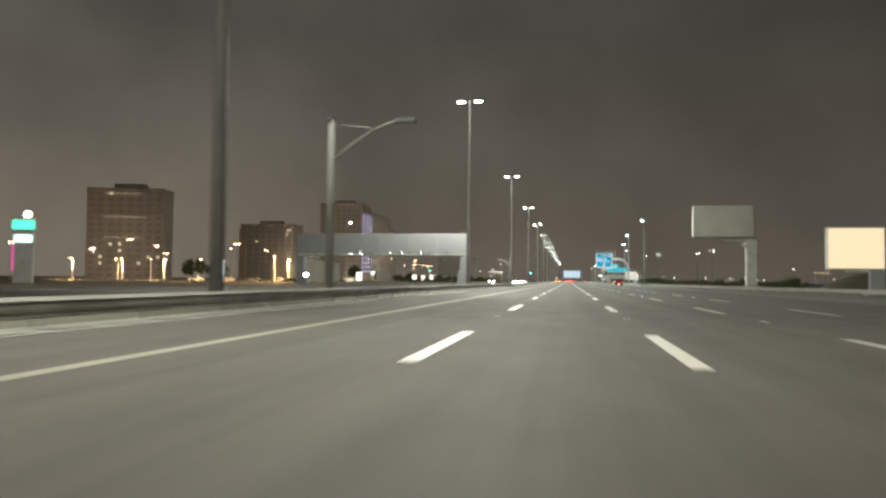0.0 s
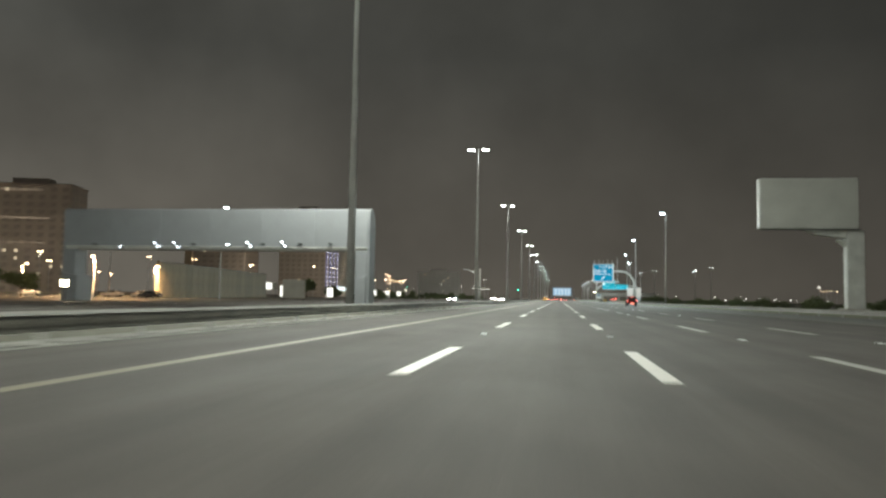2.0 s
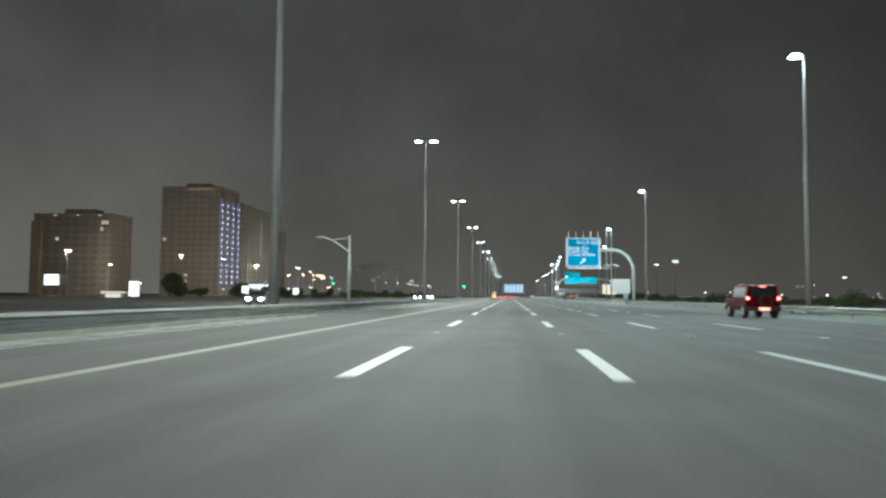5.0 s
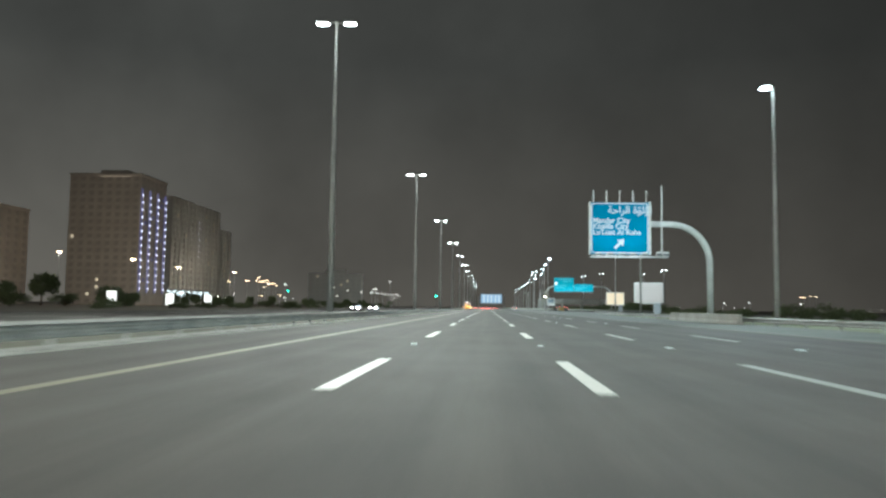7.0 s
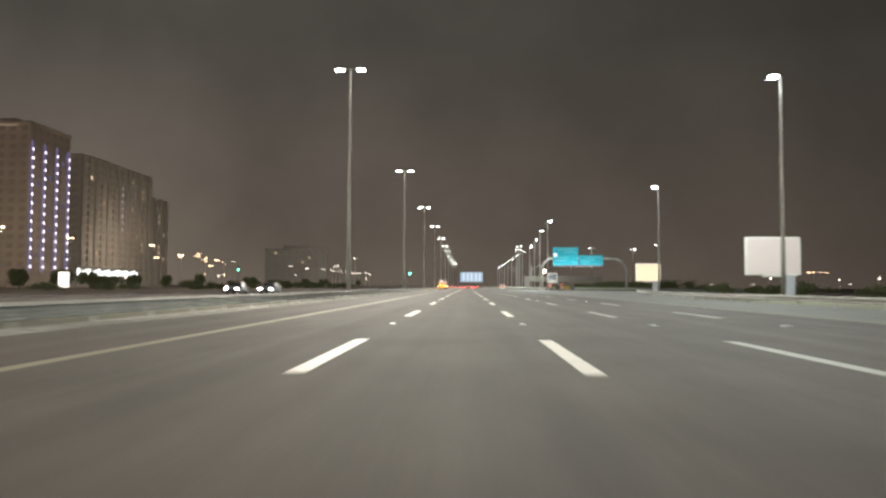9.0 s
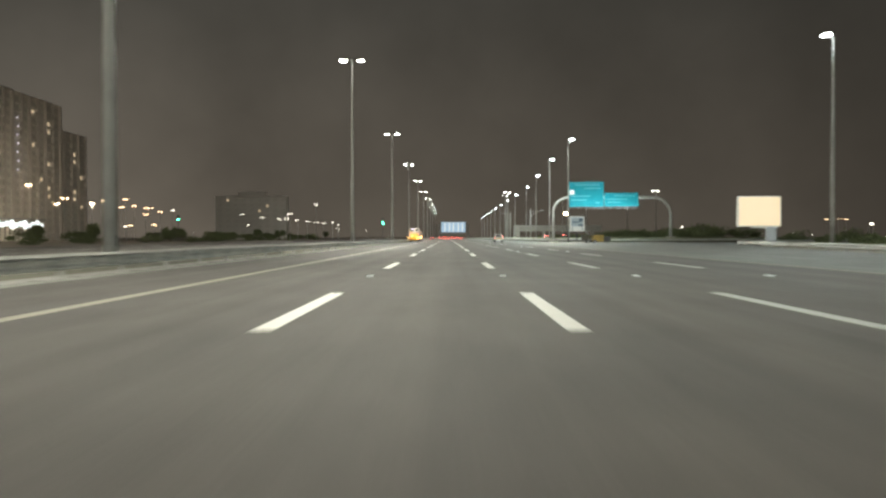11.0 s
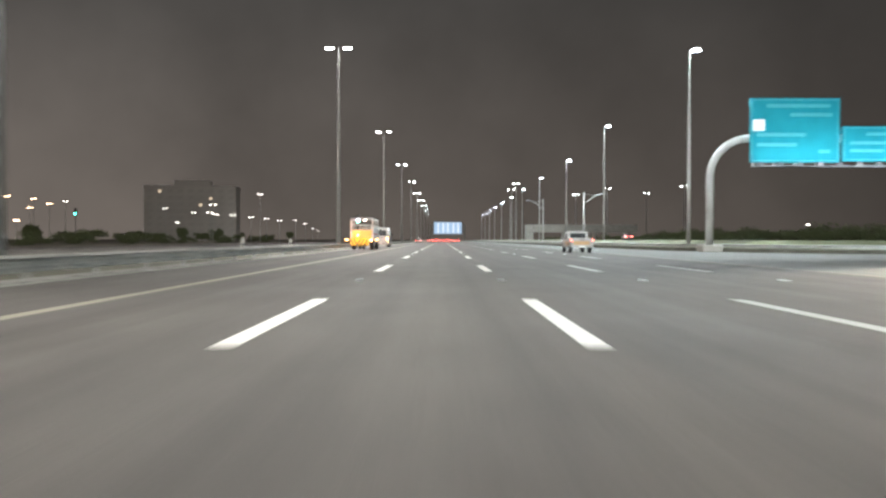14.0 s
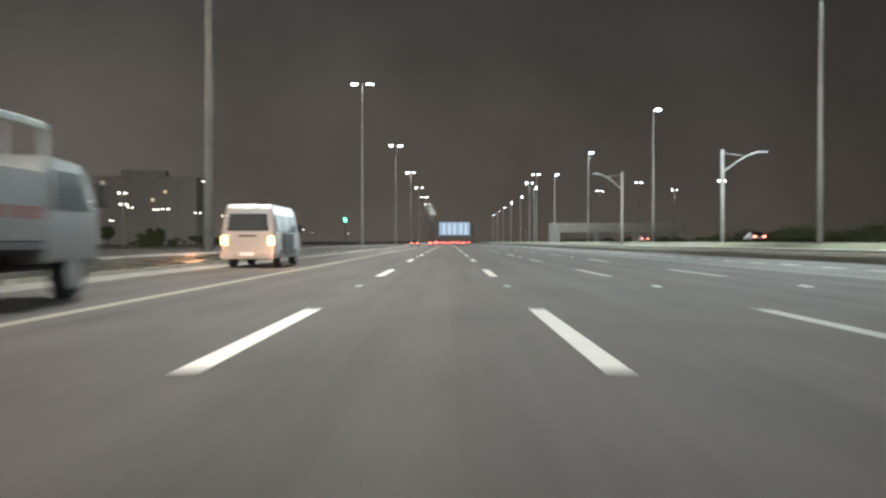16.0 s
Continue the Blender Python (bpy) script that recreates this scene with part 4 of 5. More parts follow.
def suv(m, paint, label):
    """Boxy off-road car, rear towards -y."""
    t = thing("off_road_car", m, label, "car")
    body = part("body", shell([(-2.0, 0.45), (-2.08, 0.6), (-2.05, 1.05), (2.0, 1.05), (2.15, 0.95), (2.2, 0.55), (2.1, 0.42)], 0.92, 0.06), paint, t)
    cab = part("cabin", shell([(-2.02, 1.05), (-1.95, 1.80), (-1.8, 1.86), (0.45, 1.86), (0.75, 1.78), (1.05, 1.05)], 0.88, 0.05, 1.05, 0.12), paint, t)
    part("bonnet", box(-0.82, 0.82, 1.05, 2.1, 1.03, 1.12, 0.04, 2), paint, body)
    quad([(-0.64, -2.035, 1.2), (0.64, -2.035, 1.2), (0.58, -1.985, 1.68), (-0.58, -1.985, 1.68)], GLASS_DARK, cab, "rear_window")
    for s in (-1, 1):
        quad([(s * 0.875, -1.7, 1.16), (s * 0.875, 0.75, 1.16), (s * 0.80, 0.45, 1.72), (s * 0.80, -1.7, 1.72)][::s], GLASS_DARK, cab, "side_window")
        part("tail_lamp", box(s * 0.83 - 0.055, s * 0.83 + 0.055, -2.12, -2.04, 1.02, 1.2, 0.02), G_TAIL, body, "lit red tail lamp")
        part("wing_mirror", box(s * 1.0 - 0.1, s * 1.0 + 0.1, 0.6, 0.75, 1.12, 1.32, 0.04, 2), BLACK_TRIM, body)
        part("roof_rail", tube([(s * 0.68, -1.7, 1.9), (s * 0.68, 0.3, 1.9)], 0.025, 8), BLACK_TRIM, cab)
        for y in (-1.35, 1.4):
            wheel(t, s * 0.80, y, 0.39)
            part("wheel_arch", prism([(y - 0.55, 0.42), (y - 0.4, 0.82), (y + 0.4, 0.82), (y + 0.55, 0.42), (y + 0.45, 0.42), (y + 0.33, 0.74), (y - 0.33, 0.74), (y - 0.45, 0.42)], s * 0.86, s * 0.97), BLACK_TRIM, body)
    spare = part("spare_wheel", disc(0.37, 0.22, "y", (0.1, -2.2, 0.98), 24, 0.04), RUBBER, t)
    part("hub_cover", disc(0.24, 0.03, "y", (0.1, -2.32, 0.98), 18), paint, spare)
    part("bumper", box(-0.92, 0.92, -2.26, -2.05, 0.42, 0.64, 0.05, 2), BLACK_TRIM, t)
    part("number_plate", box(-0.26, 0.26, -2.28, -2.26, 0.47, 0.6), G_TAIL_DIM, t, "plain lit plate")
    part("brake_lamp", box(-0.14, 0.14, -2.06, -1.98, 1.74, 1.78), G_TAIL_DIM, cab)
    return t


def pickup(m):
    t = thing("pickup_truck", m, "white double-cab pickup with beige side and tail decals", "pickup")
    body = part("body", shell([(-2.6, 0.5), (-2.62, 0.98), (0.1, 1.0), (1.25, 1.02), (2.35, 0.94), (2.55, 0.75), (2.55, 0.45), (2.2, 0.4)], 0.90, 0.05), CAR_WHITE, t)
    cab = part("cabin", shell([(-0.75, 1.0), (-0.62, 1.68), (-0.5, 1.74), (0.75, 1.74), (0.95, 1.68), (1.55, 1.02)], 0.86, 0.05, 1.0, 0.14), CAR_WHITE, t)
    part("bed_liner", box(-0.78, 0.78, -2.52, -0.85, 0.99, 1.012), BLACK_TRIM, body)
    for x0, x1, y0, y1 in ((-0.9, -0.8, -2.6, -0.8), (0.8, 0.9, -2.6, -0.8), (-0.9, 0.9, -2.63, -2.55), (-0.9, 0.9, -0.85, -0.78)):
        part("bed_side", box(x0, x1, y0, y1, 0.96, 1.2, 0.03, 2), CAR_WHITE, body)
    part("tailgate", box(-0.74, 0.74, -2.66, -2.6, 0.62, 1.18, 0.02), CAR_WHITE, body)
    part("decal", box(-0.70, 0.62, -2.668, -2.66, 0.66, 0.96), CAR_TAN, body)
    part("tailgate_handle", box(-0.14, 0.14, -2.68, -2.66, 1.02, 1.08, 0.01), BLACK_TRIM, body)
    quad([(-0.66, -0.725, 1.18), (0.66, -0.725, 1.18), (0.6, -0.655, 1.6), (-0.6, -0.655, 1.6)], GLASS_DARK, cab, "rear_window")
    part("bed_hoop", tube([(-0.78, -0.95, 1.15), (-0.74, -0.95, 1.74), (-0.6, -0.95, 1.8), (0.6, -0.95, 1.8), (0.74, -0.95, 1.74), (0.78, -0.95, 1.15)], 0.035, 8), CAR_WHITE, t)
    for s in (-1, 1):
        quad([(s * 0.862, -0.55, 1.1), (s * 0.862, 1.35, 1.1), (s * 0.775, 0.85, 1.62), (s * 0.775, -0.5, 1.62)][::s], GLASS_DARK, cab, "side_window")
        quad([(s * 0.903, -2.5, 0.62), (s * 0.903, -0.3, 0.62), (s * 0.903, 0.5, 0.94), (s * 0.903, -2.5, 0.94)][::s], CAR_TAN, body, "door_decal", 0.005, "beige side decal")
        part("door_handle", box(s * 0.91 - 0.02, s * 0.91 + 0.02, -0.3, -0.12, 0.92, 0.96, 0.01), BLACK_TRIM, body)
        part("tail_lamp", box(s * 0.85 - 0.045, s * 0.85 + 0.045, -2.66, -2.56, 0.96, 1.12, 0.02), G_TAIL, body, "lit red tail lamp")
        part("wing_mirror", box(s * 1.0 - 0.1, s * 1.0 + 0.1, 1.1, 1.25, 1.05, 1.28, 0.04, 2), CAR_WHITE, body)
        for y in (-1.6, 1.6):
            wheel(t, s * 0.78, y, 0.38)
            part("wheel_arch", prism([(y - 0.52, 0.42), (y - 0.4, 0.8), (y + 0.4, 0.8), (y + 0.52, 0.42), (y + 0.44, 0.42), (y + 0.34, 0.73), (y - 0.34, 0.73), (y - 0.44, 0.42)], s * 0.85, s * 0.925), BLACK_TRIM, body)
    part("bumper", box(-0.88, 0.88, -2.82, -2.62, 0.44, 0.6, 0.04, 2), GALV, t)
    part("number_plate", box(-0.26, 0.26, -2.84, -2.82, 0.46, 0.59), SIGN_WHITE, t, "plain pale plate")
    part("roof_light", box(-0.15, 0.15, -0.5, -0.42, 1.73, 1.77, 0.01), BLACK_TRIM, cab)
    return t


def van(m):
    t = thing("minibus", m, "white high-roof van stopped on the shoulder with hazard lamps lit", "van")
    body = part("body", shell([(-2.45, 0.32), (-2.5, 0.5), (-2.46, 1.2), (-2.3, 2.12), (-2.05, 2.28), (1.1, 2.28), (1.55, 2.1), (2.2, 1.15), (2.42, 0.95), (2.45, 0.4), (2.3, 0.3)], 0.94, 0.09, 1.15, 0.14), CAR_WHITE, t)
    quad([(-0.74, -2.475, 1.3), (0.74, -2.475, 1.3), (0.66, -2.36, 1.92), (-0.66, -2.36, 1.92)], GLASS_DARK, body, "rear_window")
    quad([(-0.8, 2.12, 1.25), (-0.7, 1.62, 1.98), (0.7, 1.62, 1.98), (0.8, 2.12, 1.25)], GLASS_DARK, body, "windscreen")
    for s in (-1, 1):
        for y0, y1 in ((-2.1, -1.05), (-0.95, 0.2), (0.3, 1.35)):
            quad([(s * 0.932, y0, 1.28), (s * 0.932, y1, 1.28), (s * 0.868, y1, 1.9), (s * 0.868, y0, 1.9)][::s], GLASS_DARK, body, "side_window")
        part("tail_lamp", box(s * 0.82 - 0.08, s * 0.82 + 0.08, -2.56, -2.46, 0.8, 1.12, 0.02), G_AMBER, body, "lit amber hazard lamp")
        part("wing_mirror", box(s * 1.06 - 0.1, s * 1.06 + 0.1, 1.6, 1.75, 1.3, 1.6, 0.04, 2), BLACK_TRIM, body)
        for y in (-1.35, 1.35):
            wheel(t, s * 0.82, y, 0.34)
    part("bumper", box(-0.93, 0.93, -2.62, -2.42, 0.3, 0.56, 0.06, 2), CAR_WHITE, t)
    part("number_plate", box(-0.25, 0.25, -2.64, -2.62, 0.42, 0.54), SIGN_WHITE, t, "plain pale plate")
    part("tailgate_handle", box(-0.3, 0.3, -2.5, -2.46, 1.1, 1.16, 0.01), BLACK_TRIM, body)
    part("roof_vent", disc(0.22, 0.1, "z", (-0.1, -1.5, 2.31), 16, 0.03), CAR_WHITE, body)
    # Flat dark panel over the lower body, on one side only.
    part("side_door", box(0.945, 0.965, -0.9, 0.9, 0.42, 1.22, 0.01), BLACK_TRIM, body, "dark panel low on the side")
    return t


def attenuator_truck(m):
    t = thing("recovery_truck", m, "white road service truck with amber beacons and folded yellow crash cushion", "truck")
    part("chassis", box(-0.5, 0.5, -3.3, 4.9, 0.55, 0.85, 0.03), DARK_STEEL, t)
    deck = part("deck", box(-1.2, 1.2, -3.3, 2.8, 0.95, 1.12, 0.02), DARK_STEEL, t)
    for s in (-1, 1):
        part("rear_post", box(s * 1.12 - 0.1, s * 1.12 + 0.1, -3.35, -3.1, 1.0, 3.3, 0.03), CAR_WHITE, t)
        part("side_board", box(s * 1.18 - 0.03, s * 1.18 + 0.03, -3.1, 2.8, 1.12, 2.35, 0.01), CAR_WHITE, t)
        part("side_stripe", box(s * 1.213 - 0.003, s * 1.213 + 0.003, -3.0, 2.7, 1.5, 1.72), CAR_STRIPE, t, "faded red stripe")
        part("side_rail", box(s * 1.18 - 0.04, s * 1.18 + 0.04, -3.1, 2.8, 3.1, 3.25, 0.02), CAR_WHITE, t)
        for y in (-1.6, -0.1, 1.4, 2.75):
            part("side_post", box(s * 1.18 - 0.04, s * 1.18 + 0.04, y - 0.05, y + 0.05, 1.1, 3.2, 0.01), CAR_WHITE, t)
        for y in (-2.1, 4.0):
            wheel(t, s * 0.95, y, 0.48, 0.4 if y < 0 else 0.28)
        part("tail_lamp", box(s * 0.95 - 0.14, s * 0.95 + 0.14, -3.45, -3.36, 0.9, 1.06, 0.02), G_AMBER, t, "lit amber hazard lamp")
        part("side_lamp", box(s * 1.55 - 0.12, s * 1.55 + 0.12, -3.5, -3.4, 0.95, 1.1, 0.02), G_AMBER, t, "lit amber outrigger lamp")
        part("outrigger", box(min(s * 1.15, s * 1.6), max(s * 1.15, s * 1.6), -3.44, -3.36, 0.93, 0.99), DARK_STEEL, t)
    top = part("header_beam", box(-1.22, 1.22, -3.35, -3.1, 3.1, 3.34, 0.03), CAR_WHITE, t)
    part("beacon", box(-0.5, -0.25, -3.46, -3.36, 3.0, 3.14, 0.03), G_BLUEWHITE, top, "lit blue-white beacon")
    part("beacon", box(0.2, 0.45, -3.46, -3.36, 3.02, 3.12, 0.03), G_BEACON, top, "lit warm white beacon")
    part("mesh_bar", box(-1.05, 1.05, -3.28, -3.22, 2.55, 2.62), CAR_WHITE, t)
    for k in range(9):
        part("chevron_stripe", prism([(-3.30, 2.05), (-3.28, 2.05), (-3.28, 2.5), (-3.30, 2.5)], -1.0 + 0.22 * k, -0.88 + 0.22 * k), CHEVRON, t)
    bd = part("rear_board", box(-1.02, 1.02, -3.36, -3.3, 1.1, 2.02, 0.02), ORANGE, t, "orange reflective rear board")
    arrow = part("arrow_lamp", disc(0.09, 0.06, "y", (-0.42, -3.42, 1.5), 14), G_AMBER, bd, "lit amber arrow lamp")
    cush = part("crash_cushion", box(-1.05, 0.75, -4.7, -3.45, 0.42, 1.2, 0.12, 3), YELLOW, t, "yellow crash cushion with black chevrons")
    for k in range(5):
        x = -0.95 + 0.36 * k
        bm = prism([(-4.715, 0.5), (-4.70, 0.5), (-4.70, 1.12), (-4.715, 1.12)], x, x + 0.14)
        for v in bm.verts:
            v.co.x += (v.co.z - 0.8) * (-0.6 if k < 2 else 0.6)
        part("chevron_stripe", bm, CHEVRON, cush)
    for x in (-0.6, 0.3):
        wheel(t, x, -4.2, 0.22, 0.14)
    cab = part("cab", shell([(2.95, 0.7), (2.95, 2.6), (3.2, 2.72), (4.5, 2.66), (5.05, 1.75), (5.1, 0.7)], 1.1, 0.08, 1.7, 0.08), CAR_WHITE, t)
    quad([(-0.9, 5.075, 1.75), (-0.85, 4.57, 2.55), (0.85, 4.57, 2.55), (0.9, 5.075, 1.75)], GLASS_DARK, cab, "windscreen")
    for s in (-1, 1):
        quad([(s * 1.105, 3.3, 1.7), (s * 1.105, 4.8, 1.7), (s * 1.03, 4.45, 2.45), (s * 1.03, 3.3, 2.45)][::s], GLASS_DARK, cab, "side_window")
        part("wing_mirror", box(s * 1.3 - 0.1, s * 1.3 + 0.1, 4.7, 4.8, 1.8, 2.3, 0.03), BLACK_TRIM, cab)
    for x in (-0.7, -0.1, 0.5):
        part("load_box", box(x - 0.28, x + 0.28, -2.6, -1.4, 1.12, 1.9, 0.04), PANEL_BACK, t)
    return t


def saloon(m, paint, label, tail=True, head=False, far=False):
    t = thing("saloon_car", m, label, "car", "traffic on the road")
    body = part("body", shell([(-2.25, 0.35), (-2.3, 0.55), (-2.2, 0.92), (-1.5, 0.98), (1.1, 0.95), (2.15, 0.8), (2.3, 0.6), (2.25, 0.32)], 0.88, 0.07), paint, t)
    cab = part("cabin", shell([(-1.75, 0.95), (-1.05, 1.40), (-0.8, 1.45), (0.2, 1.45), (0.45, 1.4), (1.25, 0.95)], 0.82, 0.05, 0.95, 0.2), paint, t)
    quad([(-0.66, -1.66, 1.02), (0.66, -1.66, 1.02), (0.58, -1.1, 1.39), (-0.58, -1.1, 1.39)], GLASS_DARK, cab, "rear_window")
    quad([(-0.66, 1.17, 1.02), (-0.58, 0.5, 1.4), (0.58, 0.5, 1.4), (0.66, 1.17, 1.02)], GLASS_DARK, cab, "windscreen")
    for s in (-1, 1):
        quad([(s * 0.815, -1.2, 1.02), (s * 0.815, 0.85, 1.02), (s * 0.68, 0.3, 1.38), (s * 0.68, -0.85, 1.38)][::s], GLASS_DARK, cab, "side_window")
        for y in (-1.35, 1.4):
            wheel(t, s * 0.76, y, 0.32, 0.21)
        part("tail_lamp", box(s * 0.66 - 0.2, s * 0.66 + 0.2, -2.33, -2.26, 0.66, 0.86, 0.02), G_TAIL_FAR if far else G_TAIL if tail else BLACK_TRIM, body)
        part("headlamp", box(s * 0.66 - 0.17, s * 0.66 + 0.17, 2.22, 2.32, 0.56, 0.72, 0.03), G_HEAD if head else GLASS_DARK, body)
    part("number_plate", box(-0.26, 0.26, -2.34, -2.31, 0.5, 0.62), SIGN_WHITE, body, "plain pale plate")
    return t


suv(pose(14.3, 227.8, 0), CAR_RED, "dark red boxy off-road car with spare wheel and lit tail lamps")
pickup(pose(11.45, 572.7, 0))
van(pose(-8.2, 617.2, 0) @ Matrix.Diagonal((1.22, 1.2, 1.2, 1)))
attenuator_truck(pose(-8.05, 592.2, 0))
saloon(pose(-24.4, 423, 0, 0, 0, 180), CAR_DARK, "dark grey saloon facing the camera with headlamps on", head=True)
saloon(pose(-24.6, 258, 0, 0, 0, 180), CAR_DARK, "dark saloon facing the camera with headlamps on", head=True)
saloon(pose(-28.0, 421, 0, 0, 0, 180), CAR_DARK, "dark saloon in the second lane with headlamps on", head=True)
base_car = saloon(pose(0.2, 1020, 0), CAR_DARK, "dark saloon far ahead with lit tail lamps", far=True)
for x, y in ((-3.7, 1050), (3.7, 990), (7.4, 1035), (-3.6, 1110), (0.2, 1090), (3.7, 1120), (7.3, 1150), (11.0, 1080), (0.0, 1180), (-3.6, 1200), (-3.6, 780), (0.2, 840), (3.7, 800), (-3.6, 900), (7.3, 870), (3.7, 930), (0.1, 960), (-7.4, 760)):
    copy_thing(base_car, pose(x, y, 0))
for x, y in ((44.3, 693), (46.4, 765)):
    copy_thing(base_car, pose(x, y, 1.06, 0, 0, -3))

for x, y, z in ((-9.75, 613.2, 0.9), (-6.7, 613.2, 0.9), (-9.4, 587.0, 1.0), (-6.9, 587.0, 1.0), (-8.4, 588.2, 1.8)):
    lamp(HAZARD_LIGHT, pose(x, y, z))


# ---- mobile warning sign on the gore ----
def sign_trailer(m):
    t = thing("warning_trailer", m, "road works trailer with picture board, yellow box and lit lamp", "trailer")
    part("bed", box(-0.6, 7.0, -0.9, 0.9, 0.42, 0.58, 0.03), DARK_STEEL, t)
    part("control_box", box(1.9, 3.2, -0.7, 0.7, 0.58, 1.5, 0.06, 2), KERB_DARK, t, "grey control cabinet")
    gen = part("yellow_box", box(3.9, 5.8, -0.95, 0.8, 0.3, 1.45, 0.1, 3), YELLOW_WORN, t, "worn yellow housing")
    part("panel_line", box(3.75, 5.75, -0.965, -0.945, 0.85, 0.89), DARK_STEEL, gen)
    part("lid", box(3.85, 5.65, -0.7, 0.7, 1.45, 1.55, 0.04, 2), DARK_STEEL, gen)
    part("rear_unit", box(5.85, 7.1, -0.8, 0.8, 0.35, 1.2, 0.1, 2), DARK_STEEL, t, "dark rear unit")
    part("drawbar", tube([(-0.6, 0, 0.5), (-1.9, 0, 0.45)], 0.06, 8), DARK_STEEL, t)
    for x in (3.0, 4.2):
        for s in (-1, 1):
            wheel_ob = part("wheel", disc(0.32, 0.2, "y", (x, s * 1.0, 0.32), 20, 0.04), RUBBER, t)
            part("rim", disc(0.19, 0.03, "y", (x, s * 1.11, 0.32), 14), RIM, wheel_ob)
    for x in (-0.3, 6.6):
        part("jack", tube([(x, 0.7, 0.0), (x, 0.7, 0.5)], 0.05, 8), DARK_STEEL, t)
    part("mast", box(0.95, 1.2, 0.0, 0.25, 0.5, 4.6, 0.02), DARK_STEEL, t)
    part("lamp_post", tube([(-0.5, 0.1, 0.5), (-1.0, 0.1, 5.3)], 0.06, 8), DARK_STEEL, t)
    part("stay", tube([(3.4, 0.1, 1.5), (1.2, 0.15, 3.4)], 0.07, 8), CLADDING, t)
    bd = part("board", box(-0.25, 2.45, -0.2, -0.06, 2.15, 4.85, 0.06, 2), SIGN_WHITE, t, "white framed warning board")
    part("picture", box(0.0, 2.2, -0.212, -0.2, 3.05, 4.65), BOARD_BLUE, bd, "pale blue printed picture")
    part("picture_bar", box(0.2, 1.5, -0.222, -0.212, 3.72, 3.92), BOARD_NAVY, bd)
    part("picture_block", box(1.5, 2.15, -0.222, -0.212, 3.92, 4.5), BOARD_NAVY, bd)
    part("picture_block", box(1.35, 2.15, -0.222, -0.212, 3.1, 3.4), BOARD_NAVY, bd)
    for x, s in ((0.05, 1), (2.15, -1)):
        for k in (-1, 1):
            part("chevron", tube([(x, -0.21, 2.6), (x + s * 0.35, -0.21, 2.6 + k * 0.3)], 0.045, 6), BOARD_NAVY, bd)
    hd = part("work_lamp", box(-1.3, -0.7, -0.25, 0.05, 5.15, 5.6, 0.05, 2), DARK_STEEL, t)
    part("lens", box(-1.25, -0.75, -0.28, -0.25, 5.2, 5.55), G_WARM, hd, "bright warm lamp lens")
    return t


sign_trailer(pose(22.55, 540, 0))
lamp(FLOOD_LIGHT, look((21.55, 539.6, 5.35), (20.5, 522, 0)))

def bollard(x, y):
    t = thing("marker_bollard", pose(x, y, 0.0), "short pale marker bollard on the verge", "bollard", "marker bollards")
    part("body", tube([(0, 0, 0), (0, 0, 0.9), (0, 0, 1.15)], [0.13, 0.12, 0.06], 12), KERB, t, smooth=True)
    part("band", disc(0.135, 0.12, "z", (0, 0, 0.75), 14), DARK_STEEL, t)
    return t


for x, y in ((43.0, 566), (-12.0, 556), (-12.2, 572)):
    bollard(x, y)


# ---- beyond the opposite carriageway: lightboxes, lamps, walls ----
def lightbox(x, y, mat, w=2.1, h=3.2):
    t = thing("lightbox", pose(x, y, -0.12, 0, 0, 8), "upright advertising lightbox with a bright white face", "lightbox", "roadside lightboxes")
    part("casing", box(-w / 2 - 0.1, w / 2 + 0.1, -0.15, 0.25, 0.5, 0.7 + h, 0.05, 2), PANEL_BACK, t)
    part("face", box(-w / 2, w / 2, -0.18, -0.15, 0.6, 0.6 + h), mat, t, "evenly lit white face")
    part("foot", box(-0.5, 0.5, -0.1, 0.2, 0.0, 0.5, 0.03), DARK_STEEL, t)
    return t


lightbox(-58.5, 126, G_BOX_COOL, 2.2, 3.4)
for x, y in ((-79, 291), (-81, 344), (-84, 424), (-86, 461), (-86, 490)):
    lightbox(x, y, G_BOX)


def small_lamp(height, mat, name, label, group, heads):
    t = thing(name, pose(0, 0, -0.1), label, "street lamp", group)
    part("pole", tube([(0, 0, 0), (0, 0, height)], [0.14, 0.08], 8), POLE_STEEL, t)
    for s in heads:
        part("bracket", tube([(0, 0, height - 0.5), (s * 0.25, 0, height - 0.1), (s * 0.5, 0, height + 0.1)], 0.05, 6), POLE_STEEL, t)
        h = part("luminaire", box(s * 0.7 - 0.34, s * 0.7 + 0.34, -0.2, 0.2, height + 0.1, height + 0.28, 0.05), POLE_STEEL, t)
        part("lens", box(s * 0.7 - 0.27, s * 0.7 + 0.27, -0.22, 0.16, height - 0.12, height + 0.1, 0.03), mat, h)
    return t


sod = small_lamp(19.0, G_SODIUM, "sodium_lamp", "tall pole with two lit orange sodium heads", "sodium lamps", (-1, 1))
SOD = [(-143.8, 423.7, 14.8), (-135.4, 492.2, 16.9), (-143, 560, 18.6), (-134.9, 586.4, 16.9), (-123.4, 627.2, 16.7), (-109.3, 620.1, 12.4), (-172, 381, 16), (-160.5, 399.3, 16),
       (-198.4, 553.2, 15.4), (-183, 326, 15), (-150, 250, 14), (-120, 670, 14), (-128, 703, 13), (-152.9, 776.6, 16.5), (-155.8, 805, 16.5), (-175, 320, 11.4), (-185, 690, 15), (-153.3, 812, 14.9), (-115, 260, 13),
       (-180, 230, 12), (-230, 350, 15), (-140.6, 759.8, 15), (-151.1, 762, 19), (-142, 708, 15), (-162.4, 814.6, 13.5), (-135, 754.8, 6.9), (-152, 770, 6.9), (-147, 690, 14)]
